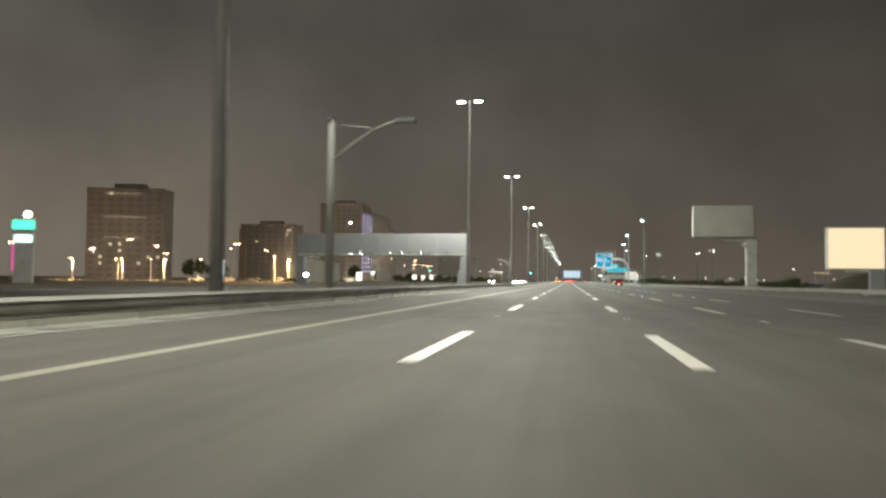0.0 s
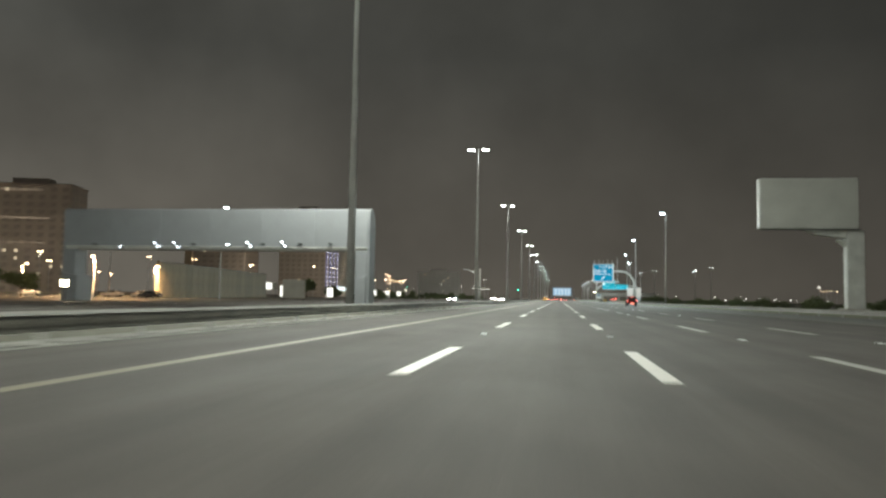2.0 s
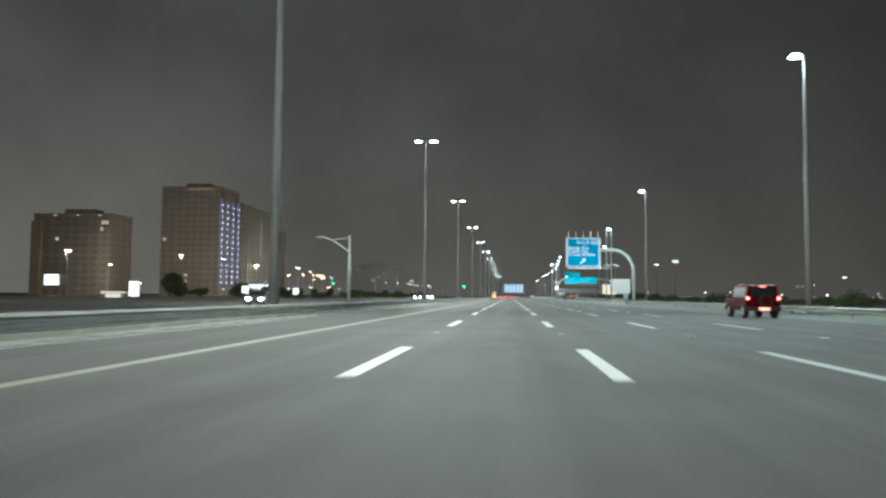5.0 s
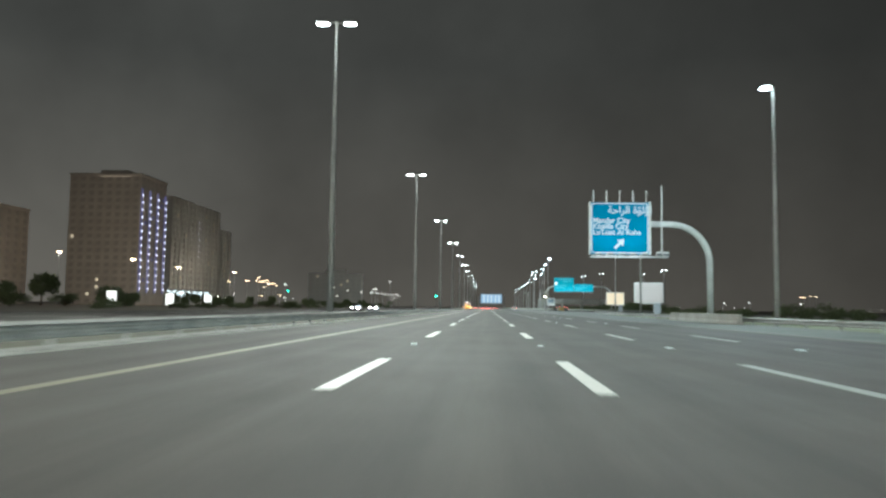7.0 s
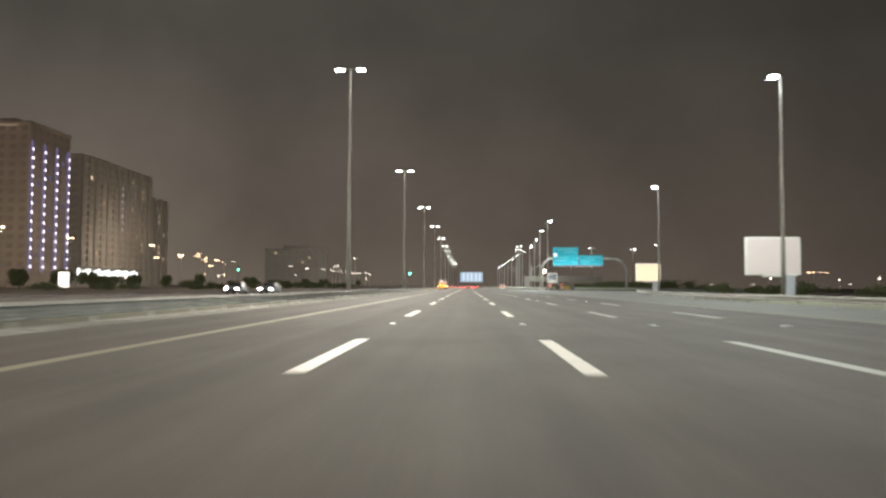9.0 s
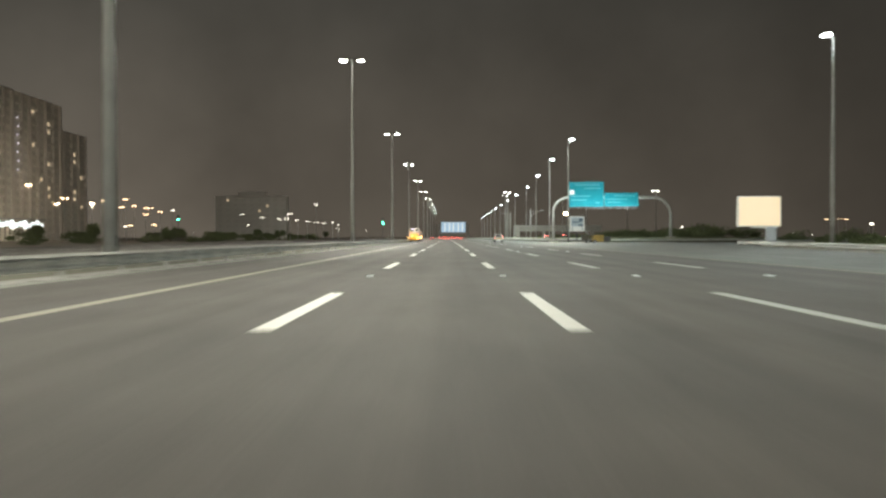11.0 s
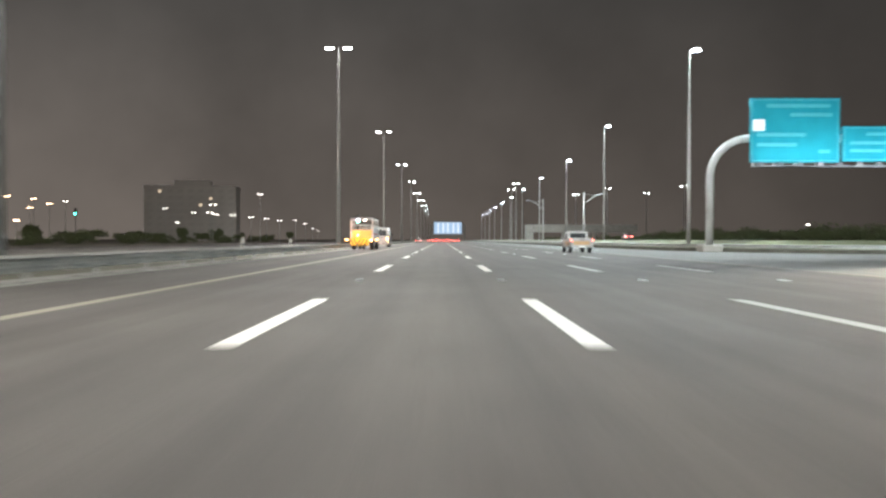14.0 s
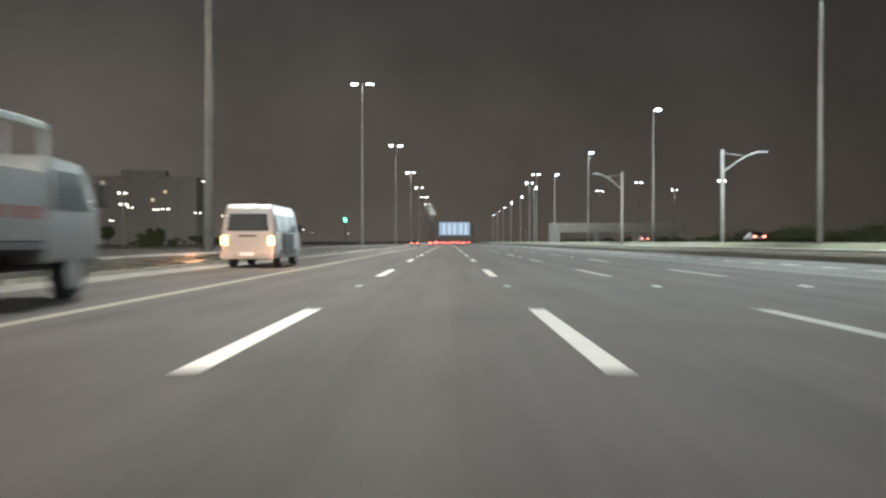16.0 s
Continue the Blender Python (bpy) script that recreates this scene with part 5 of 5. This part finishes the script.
sod.matrix_basis = pose(SOD[0][0], SOD[0][1], SOD[0][2] - 19)
for i, (x, y, h) in enumerate(SOD[1:]):
    copy_thing(sod, pose(x, y, h - 19, 0, 0, (i * 23) % 50 - 25))
for x in (297, 301.5, 306, 312):
    copy_thing(sod, pose(x, 1010 + x % 3, -4, 0, 0, 10))
low = small_lamp(6.6, G_SODIUM, "sodium_lamp", "low pole with one lit orange sodium head", "sodium lamps", (1,))
LOW = [(-83.4, 225.4), (-110, 238), (-108.4, 218), (-121.5, 222), (-127, 224), (-134, 220), (-138, 224), (-152, 222), (-72, 186), (-126, 272), (-140, 300)]
low.matrix_basis = pose(*LOW[0], -0.1)
for i, (x, y) in enumerate(LOW[1:]):
    copy_thing(low, pose(x, y, -0.1, 0, 0, i * 40))
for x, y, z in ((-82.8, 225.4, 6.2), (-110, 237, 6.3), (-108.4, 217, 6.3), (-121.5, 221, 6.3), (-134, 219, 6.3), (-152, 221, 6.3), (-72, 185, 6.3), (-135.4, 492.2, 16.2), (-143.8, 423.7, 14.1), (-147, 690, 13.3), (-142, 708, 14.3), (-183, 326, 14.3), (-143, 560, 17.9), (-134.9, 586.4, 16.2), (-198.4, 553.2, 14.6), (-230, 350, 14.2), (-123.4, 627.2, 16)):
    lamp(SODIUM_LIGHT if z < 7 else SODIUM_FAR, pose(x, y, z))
wl_ = small_lamp(16.0, G_STREET, "street_lamp", "tall pole with one lit white head", "white lamps beyond the carriageway", (1,))
wl_.matrix_basis = pose(-58.5, 125.5, -0.1)
for x, y in ((-57.4, 200),):
    copy_thing(wl_, pose(x, y, -0.1))
fl = small_lamp(12.0, G_FAR, "street_lamp", "thin distant pole with two lit heads", "distant lamps", (-1, 1))
fl.matrix_basis = pose(-72, 753, -0.1)
random.seed(4)
for k in range(5):
    copy_thing(fl, pose(-75.5, 762 + 27 * k, -2.2, 0, 0, 4))
ftall = small_lamp(18.2, G_FAR, "street_lamp", "tall thin distant pole with two lit heads", "distant lamps", (-1, 1))
ftall.matrix_basis = pose(-68.1, 800, -0.2)
for x, y, h in ((-146, 810, 15.7), (-114.5, 830, 13.9), (-105.9, 840, 12.5), (-93.6, 830, 11.4)):
    copy_thing(ftall, pose(x, y, h - 18.2))
for i in range(9):
    y = random.uniform(800, 1500)
    copy_thing(fl, pose(-random.uniform(0.05, 0.22) * y - 15, y, -random.uniform(0, 4), 0, 0, random.uniform(0, 90)))
for x, y in ((88, 980), (60, 1180), (150, 1290), (140, 520)):
    copy_thing(fl, pose(x, y, -0.1 - random.uniform(0, 3), 0, 0, random.uniform(0, 90)))
ft = small_lamp(5.0, G_FAR, "street_lamp", "small distant low lamp on a thin pole", "distant low lamps", (1,))
ft.matrix_basis = pose(90, 700, -0.1)
for i in range(46):
    y = random.uniform(420, 1300)
    s = random.choice((-1, 1, 1))
    x = s * random.uniform(0.16, 0.42) * y if s > 0 else -random.uniform(0.12, 0.3) * y - 20
    copy_thing(ft, pose(x, y, -random.uniform(0.1, 2.5), 0, 0, random.uniform(0, 180)))

# floodlight at the foot of the bridge
fld = thing("floodlight", pose(-50.2, 147, -0.1), "bright warm floodlight on a short post by the bridge", "lamp")
part("post", tube([(0, 0, 0), (0, 0, 1.7)], 0.07, 8), DARK_STEEL, fld)
fh = part("housing", box(-0.4, 0.4, -0.15, 0.2, 1.6, 2.3, 0.04), DARK_STEEL, fld)
part("lens", box(-0.34, 0.34, -0.18, -0.15, 1.66, 2.24), G_WARM, fh, "bright warm lens")

# traffic signal
sg = thing("traffic_signal", pose(-145.4, 817, -0.1) @ Matrix.Scale(1.5, 4), "tall traffic signal on a pole showing green", "traffic signal", "traffic signals")
part("pole", tube([(0, 0, 0), (0, 0, 8)], [0.12, 0.08], 8), DARK_STEEL, sg)
hs = part("signal_head", box(-0.35, 0.35, -0.2, 0.2, 6.9, 8.9, 0.04), DARK_STEEL, sg)
part("green_lens", disc(0.24, 0.06, "y", (0, -0.23, 7.4), 16), G_GREEN, hs, "lit green lens")
copy_thing(sg, pose(-42, 900, -6.6) @ Matrix.Scale(1.5, 4))

# olive wall beyond the opposite carriageway, in bays of four metres
hd = tagged(new("boundary_wall"), "tall olive rendered boundary wall in flat bays", "wall", kind="structure")
WALL_TURN = 96.6
hp = part("wall_bay", box(0.02, 3.98, -0.15, 0.15, 0, 7.7, 0.03), HOARD, hd)
hp.matrix_basis = pose(-84, 228, -0.1, 0, 0, WALL_TURN)
for k in range(1, 22):
    a = radians(WALL_TURN)
    again(hp, hd, pose(-84 + 4 * k * math.cos(a), 228 + 4 * k * math.sin(a), -0.1, 0, 0, WALL_TURN))
part("end_pier", box(-0.6, 0, -0.3, 0.3, 0, 7.9, 0.05), HOARD, hd).matrix_basis = pose(-84, 228, -0.1, 0, 0, WALL_TURN)
part("coping", box(-0.2, 88, -0.25, 0.25, 0, 0.12, 0.03), KERB, hd).matrix_basis = pose(-84, 228, 7.6, 0, 0, WALL_TURN)
bw = thing("blank_panel", pose(-55.4, 232.3, -0.1, 0, 0, 55), "pale blank sheet panel on posts", "panel")
part("sheet", box(-2.9, 2.9, -0.06, 0.06, 0.4, 4.3, 0.03), HOARD_PALE, bw)
for x in (-2.5, 2.5):
    part("post", box(x - 0.1, x + 0.1, 0.06, 0.26, 0, 4.3), DARK_STEEL, bw)


# car park under the sodium lamps, with a few parked cars
tagged(part("car_park", strip([196 + 10 * k for k in range(6)], [-170] * 6, [-66] * 6, -0.1), SHOULDER), "pale asphalt car park under sodium lamps", "road", kind="structure")
for x, y, rz, paint, label in ((-87, 227, 84, CAR_WHITE, "white saloon parked under a sodium lamp"), (-95, 229, 92, CAR_SILVER, "silver saloon parked broadside"),
                               (-102.5, 226, 95, CAR_WHITE, "white saloon parked in the lit car park"), (-78, 214, 80, CAR_DARK, "dark saloon parked beside the road"), (-114, 228, 88, CAR_SILVER, "silver saloon parked beside a lamp pole")):
    saloon(pose(x, y, -0.1, 0, 0, rz), paint, label, tail=False)


def kiosk(m):
    t = thing("kiosk", m, "small cream lit kiosk with a flat canopy", "kiosk")
    part("body", box(-2.2, 2.2, 0.3, 2.4, 0.0, 2.0, 0.04), PANEL_BACK, t)
    part("lit_front", box(-2.0, 2.0, 0.22, 0.3, 0.5, 1.8), G_CREAM, t, "cream lit front")
    part("canopy", box(-3.2, 3.2, -0.6, 2.6, 2.05, 2.5, 0.06), G_CREAM, t, "cream lit canopy")
    for x in (-2.9, 2.9):
        part("post", box(x - 0.12, x + 0.12, -0.4, -0.16, 0.0, 2.05), PANEL_BACK, t)
    return t


kiosk(pose(-112.3, 394, -0.9, 0, 0, 18))


def post_sign(m):
    t = thing("post_sign", m, "white lit sign with a dimmer side panel on posts", "sign")
    part("lit_panel", box(-1.8, 1.5, -0.1, 0.1, 3.1, 5.7, 0.04), G_BOX, t, "white lit panel")
    part("side_panel", box(1.55, 3.4, -0.08, 0.08, 3.1, 5.7, 0.04), HOARD_PALE, t, "dim grey side panel")
    for x in (-1.4, 1.1, 2.9):
        part("post", box(x - 0.1, x + 0.1, 0.1, 0.3, 0, 5.5), DARK_STEEL, t)
    return t


post_sign(pose(-112.1, 364, -0.1, 0, 0, 14))


# ---- buildings ----
def tower(name, m, w, d, storeys, sh, facade, label, bays, lit=0.06, strips=(), ledges=(), piers=False, stair=False, lit_rows=(), roof_lights=(), dots=0):
    """w along x, d along y; the near corner is the origin. Windows are set into bays with ledges between storeys."""
    t = thing(name, m, label, "building", "buildings beyond the road")
    h = storeys * sh
    part("wall", box(0, w, 0, d, 0, h), facade, t)
    part("parapet", box(-0.3, w + 0.3, -0.3, d + 0.3, h, h + 1.2, 0.1), facade, t)
    part("roof_hut", box(w * 0.3, w * 0.7, d * 0.3, d * 0.7, h + 1.2, h + 4.2, 0.1), facade, t)
    pane = None
    dark = PANE_BROWN if facade is FACADE_BROWN else PANE_PALE if facade is FACADE_PALE else PANE_GREY
    bw_ = w / bays
    rnd = random.Random(len(name) * 31 + storeys)
    for k in range(storeys):
        if k:
            led = part("ledge", box(-0.12, w + 0.12, -0.22, 0.0, k * sh - 0.15, k * sh + 0.1), facade, t) if k == 1 else again(led, t, pose(0, 0, (k - 1) * sh))
        for b in range(bays):
            mat = G_WINDOW if rnd.random() < (0.6 if k in lit_rows else lit * 0.7) else dark
            key = "window_lit" if mat is G_WINDOW else "window"
            if pane is None:
                pane = {}
            if key not in pane:
                pane[key] = part("window", box(bw_ * (0.36 if mat is G_WINDOW else 0.22), bw_ * (0.66 if mat is G_WINDOW else 0.78), -0.06, 0.02, 0.9, sh - (1.1 if mat is G_WINDOW else 0.6)), mat, t)
                pane[key].location = (b * bw_, 0, k * sh)
            else:
                again(pane[key], t, pose(b * bw_, 0, k * sh))
    side = None
    n = max(2, int(d / bw_))
    for k in range(0, storeys):
        for b in range(n):
            if side is None:
                side = part("window", box(w - 0.02, w + 0.06, d / n * 0.25, d / n * 0.75, 0.9, sh - 0.6), dark, t)
            else:
                again(side, t, pose(0, b * d / n, k * sh))
    for z, x0, x1 in ledges:
        part("ledge_light", box(x0, x1, -0.5, -0.3, z, z + 0.3), G_LEDGE, t, "dim warm lit ledge")
    for x in roof_lights:
        part("roof_light", box(x - 0.4, x + 0.4, -0.7, -0.3, h - 0.1, h + 0.5, 0.05), G_WINDOW, t, "small warm roof edge light")
    if roof_lights:
        for x, z in ((w - 1.6, h - 4.6), (w - 3.6, h - 4.6), (w - 4.2, h - 8.0)):
            part("lit_window", box(x - 0.7, x + 0.7, -0.1, -0.06, z, z + 1.9), G_WINDOW, t, "lit window")
    if dots:
        dot = None
        for k in range(8, 15):
            q = pose(0, dots + 0.5 * (k % 2), k * sh)
            dot = again(dot, t, q) if dot else part("facade_light", box(w + 1.1, w + 1.25, -0.16, 0.16, 0.7, 1.3), G_VIOLET, t, "small violet-white facade light")
            dot.matrix_basis = q
    if stair:
        part("stair_tower", box(-0.6, 5.0, -1.6, 4.0, 0, h - 3, 0.1), FACADE_TAN, t, "tan stair tower")
    if piers:
        pier = bal = glass = None
        for b in range(n + 1):
            y = b * d / n
            pier = again(pier, t, pose(0, y, 0)) if pier else part("pier", box(w, w + 1.1, -0.45, 0.45, 0, h + 0.8, 0.05), FACADE_PALE, t)
        for k in range(1, storeys):
            for b in range(0, n, 2):
                q = pose(0, b * d / n, k * sh)
                bal = again(bal, t, q) if bal else part("balcony", box(w, w + 0.9, 0.6, d / n - 0.6, -0.1, 0.95, 0.03), facade, t)
                if bal.location.length == 0:
                    bal.matrix_basis = q
        for k, b in ((storeys - 3, 1), (storeys - 4, n - 2), (5, n - 2), (6, n - 2), (storeys - 6, 3), (4, 2)) + (((storeys - 2, 8), (storeys - 3, 10), (storeys - 6, 8), (storeys - 8, 10), (storeys - 10, 9)) if n > 10 else ()):
            q = pose(0, min(max(0, b), n - 1) * d / n, k * sh)
            if glass:
                again(glass, t, q)
            else:
                glass = part("lit_window", box(w + 0.06, w + 0.1, d / n * 0.3, d / n * 0.65, 0.9, sh - 0.7), G_WINDOW, t, "lit window")
                glass.matrix_basis = q
    for k, y in ((3, 5.5), (6, 14.6), (9, 24.0), (11, 5.2), (12, 14.2), (14, 23.6), (15, 26.0)) if strips else ():
        part("lit_window", box(w + 0.06, w + 0.1, y, y + 1.6, k * sh + 0.9, k * sh + 2.9), G_FIN, t, "dim violet lit window")
    light = None
    for x in strips:
        part("light_fin", box(w + 0.02, w + 0.8, x - 0.25, x + 0.25, 6.0, h - 6.0), G_FIN, t, "faint violet light strip")
        for k in range(2, storeys - 2):
            for dz in (0.0,):
                if light is None:
                    light = part("facade_light", box(w + 0.8, w + 0.95, -0.32, 0.32, 0.5, 1.4), G_VIOLET, t, "small violet-white facade light")
                    light.location = (0, x, k * sh + dz)
                else:
                    again(light, t, pose(0, x, k * sh + dz))
    return t


tower("tower", pose(-201, 614, -0.1), 35, 30, 18, 3.45, FACADE_BROWN, "brown tower block with violet-white light strips down one side", 8, 0.04, (1.2, 10.0, 19.0, 28.2), ledges=((61.5, 15, 30),))
tower("apartment_block", pose(-200, 672, -0.1), 25, 76, 17, 3.5, FACADE_GREY, "long dim grey apartment slab with piers, balconies and few lit windows", 4, 0.05, piers=True, dots=40)
tower("apartment_block", pose(-254, 380, -0.1, 0, 0, 14), 40, 20, 14, 3.4, FACADE_BROWN, "brown mid-rise block with few lit windows and warm lit ledges", 8, 0.06, ledges=((22, 9, 30), (33, 8, 31), (45.6, 9, 28)), lit_rows=(2, 3))
tower("apartment_block", pose(-251.5, 572, -0.1), 42, 24, 12, 3.5, FACADE_BROWN, "brown mid-rise block with a tan stair tower beside the tall tower", 8, 0.06, stair=True, roof_lights=(12, 24.5, 36.5))
tower("apartment_block", pose(-200, 754, -0.1), 24, 20, 14, 3.5, FACADE_GREY, "lower grey block at the end of the apartment slab", 4, 0.03, piers=True)
tower("apartment_block", pose(-150, 900, -0.1, 0, 0, 8), 45, 18, 8, 3.4, FACADE_PALE, "long dim pale block far behind", 9, 0.04)


def shop_row(x, y, n):
    t = thing("shop_front", pose(x, y, -0.1, 0, 0, 90), "low row of bright white lit shop fronts", "building")
    part("wall", box(0, n * 3.2, 0, 2.8, 0, 9.4), FACADE_GREY, t)
    part("canopy", box(-0.3, n * 3.2 + 0.3, -1.5, 0.0, 8.6, 9.0, 0.05), CLADDING, t)
    for k in range(n):
        part("shop_window", box(k * 3.2 + 0.3, k * 3.2 + 2.9, -0.06, 0.02, 5.0 + 0.5 * (k * 7 % 3), 8.3 - 0.6 * (k * 5 % 3)), G_SHOP, t, "brightly lit glazing")
        part("mullion", box(k * 3.2 - 0.1, k * 3.2 + 0.1, -0.14, 0.0, 0.2, 8.6), DARK_STEEL, t)
    return t


shop_row(-172, 664, 20)
ps = thing("petrol_sign", pose(-81.5, 108, 0.9, 0, 0, 20), "petrol station totem with green and pink lit bands", "sign")
part("column", box(-1.4, 1.4, -0.3, 0.3, -1.0, 9.0, 0.05), PANEL_BACK, ps)
part("top_lamp", disc(0.5, 0.9, "z", (0.5, -0.1, 9.5), 14, 0.15), G_FAR, ps, "round white lamp on the top")
part("green_band", box(-1.6, 1.6, -0.36, -0.3, 7.2, 8.6), G_NEON, ps, "glowing green band")
part("white_band", box(-1.3, 1.3, -0.36, -0.3, 5.2, 6.4), G_BOX_COOL, ps)
part("magenta_band", box(-1.55, -1.3, -0.36, -0.3, 0.8, 5.0), G_MAGENTA, ps)


def overpass():
    t = thing("overpass", pose(0, 905, 0), "pale concrete overpass with parapet and piers", "bridge")
    part("deck", box(47, 100, 0, 10, 5.0, 6.4, 0.1), CONCRETE, t)
    part("parapet", box(47, 100, -0.3, 0.0, 6.0, 8.9, 0.05), CONCRETE, t)
    for x in (63, 79, 95):
        part("pier", tube([(x, 5, 1.0), (x, 5, 5.0)], 1.0, 14), CONCRETE, t)
    part("abutment", prism([(0, 1.0), (10, 1.0), (10, 8.9), (0, 8.9)], 43.5, 46.9, 0.1), CONCRETE, t)
    return t


overpass()


# ---- shrubs and trees ----
def leaf_clump(name, m, rx, ry, h, n, label, category, group, trunk=0.0):
    t = thing(name, m, label, category, group)
    rnd = random.Random(name + str(n))
    verts, faces = [], []
    lobes = [(rnd.uniform(-0.75, 0.75) * rx, rnd.uniform(-0.75, 0.75) * ry, rnd.uniform(0.15, 0.8) * h, rnd.uniform(0.22, 0.5)) for _ in range(9)]
    for _ in range(n):
        lx, ly, lz, lr = rnd.choice(lobes)
        d = Vector((rnd.gauss(0, 1), rnd.gauss(0, 1), rnd.gauss(0, 0.8)))
        d = d.normalized() * (rnd.random() ** 0.6) * lr * 1.5
        c = Vector((lx + d.x * rx * 0.8, ly + d.y * ry * 0.8, trunk + max(0.05, lz + d.z * h * 0.6)))
        s = rnd.uniform(0.12, 0.3) * max(1, h / 2.4)
        e = Euler((rnd.uniform(0, 6.3), rnd.uniform(0, 6.3), rnd.uniform(0, 6.3)))
        i = len(verts)
        for p in ((-s, 0, 0), (0, -s * 0.45, 0.1 * s), (s, 0, 0), (0, s * 0.45, 0.1 * s)):
            q = Vector(p)
            q.rotate(e)
            verts.append(c + q)
        faces.append((i, i + 1, i + 2, i + 3))
    me = bpy.data.meshes.new("crown")
    me.from_pydata(verts, [], faces)
    me.materials.append(LEAF)
    cr = new("crown", me)
    cr.parent = t
    if trunk:
        bm = tube([(0, 0, 0), (0.1, 0.05, trunk * 0.6), (0.0, 0.1, trunk + h * 0.5)], [0.2, 0.15, 0.06], 8)
        for k in range(4):
            a = k * 1.6
            join(bm, tube([(0.05, 0.05, trunk * 0.8), (math.cos(a) * rx * 0.4, math.sin(a) * ry * 0.4, trunk + h * 0.4)], [0.08, 0.03], 6))
        part("trunk", bm, BARK, t)
    return t


shrub = leaf_clump("shrub", pose(50, 200, 0), 3.4, 2.6, 1.7, 900, "dark rounded shrub on the verge", "shrub", "verge shrubs")
shrub_2 = leaf_clump("shrub", pose(56, 215, 0), 4.5, 2.8, 2.4, 1100, "dark spreading shrub on the verge", "shrub", "verge shrubs")
tree_2 = leaf_clump("tree", pose(-92, 196, -0.1), 3.8, 3.0, 3.2, 1600, "dark low spreading street tree", "tree", "street trees", 1.4)
tree = leaf_clump("tree", pose(-96, 190, -0.1), 2.8, 2.8, 4.4, 1500, "dark uneven street tree", "tree", "street trees", 2.0)
copy_thing(tree, pose(-137, 486, -0.3, 0, 0, 40) @ Matrix.Scale(1.75, 4))
random.seed(9)
for i in range(80):
    y = 180 + 13 * i + random.uniform(-8, 8)
    copy_thing(random.choice((shrub, shrub_2)), pose(lerp(y, [(180, 46), (420, 50), (560, 64), (700, 70), (1200, 90)]) + random.uniform(0, 9), y, -0.1 if y < 565 else 1.0, 0, 0, random.uniform(0, 360)))
for i in range(35):
    y = 402 + 16.5 * i + random.uniform(-7, 7)
    copy_thing(random.choice((tree, tree_2)), pose(-random.uniform(88, 112), y, -0.1 - random.uniform(0, 1.2), 0, 0, random.uniform(0, 360)))
for i in range(21):
    y = 402 + 22 * i + random.uniform(-6, 6)
    copy_thing(random.choice((shrub, shrub_2)), pose(-random.uniform(72, 84), y, -0.1, 0, 0, random.uniform(0, 360)))
for i in range(34):
    y = 578 + 6.5 * i + random.uniform(-2, 2)
    copy_thing(random.choice((shrub, shrub_2)), pose(lerp(y, [(578, 63), (800, 82)]) + random.uniform(-2, 3), y, 1.0, 0, 0, random.uniform(0, 360)) @ Matrix.Scale(random.uniform(1.0, 1.5), 4))
mound = bmesh.new()
bmesh.ops.create_uvsphere(mound, u_segments=24, v_segments=12, radius=1, matrix=Matrix.LocRotScale((52, 128, -0.4), None, (14, 9, 3.6)))
for v in mound.verts:
    v.co.z += 0.4 * noise.noise(v.co * 0.3)
tagged(part("grass_mound", mound, GRASS, smooth=True), "low grass mound beside the road", "mound", kind="structure")
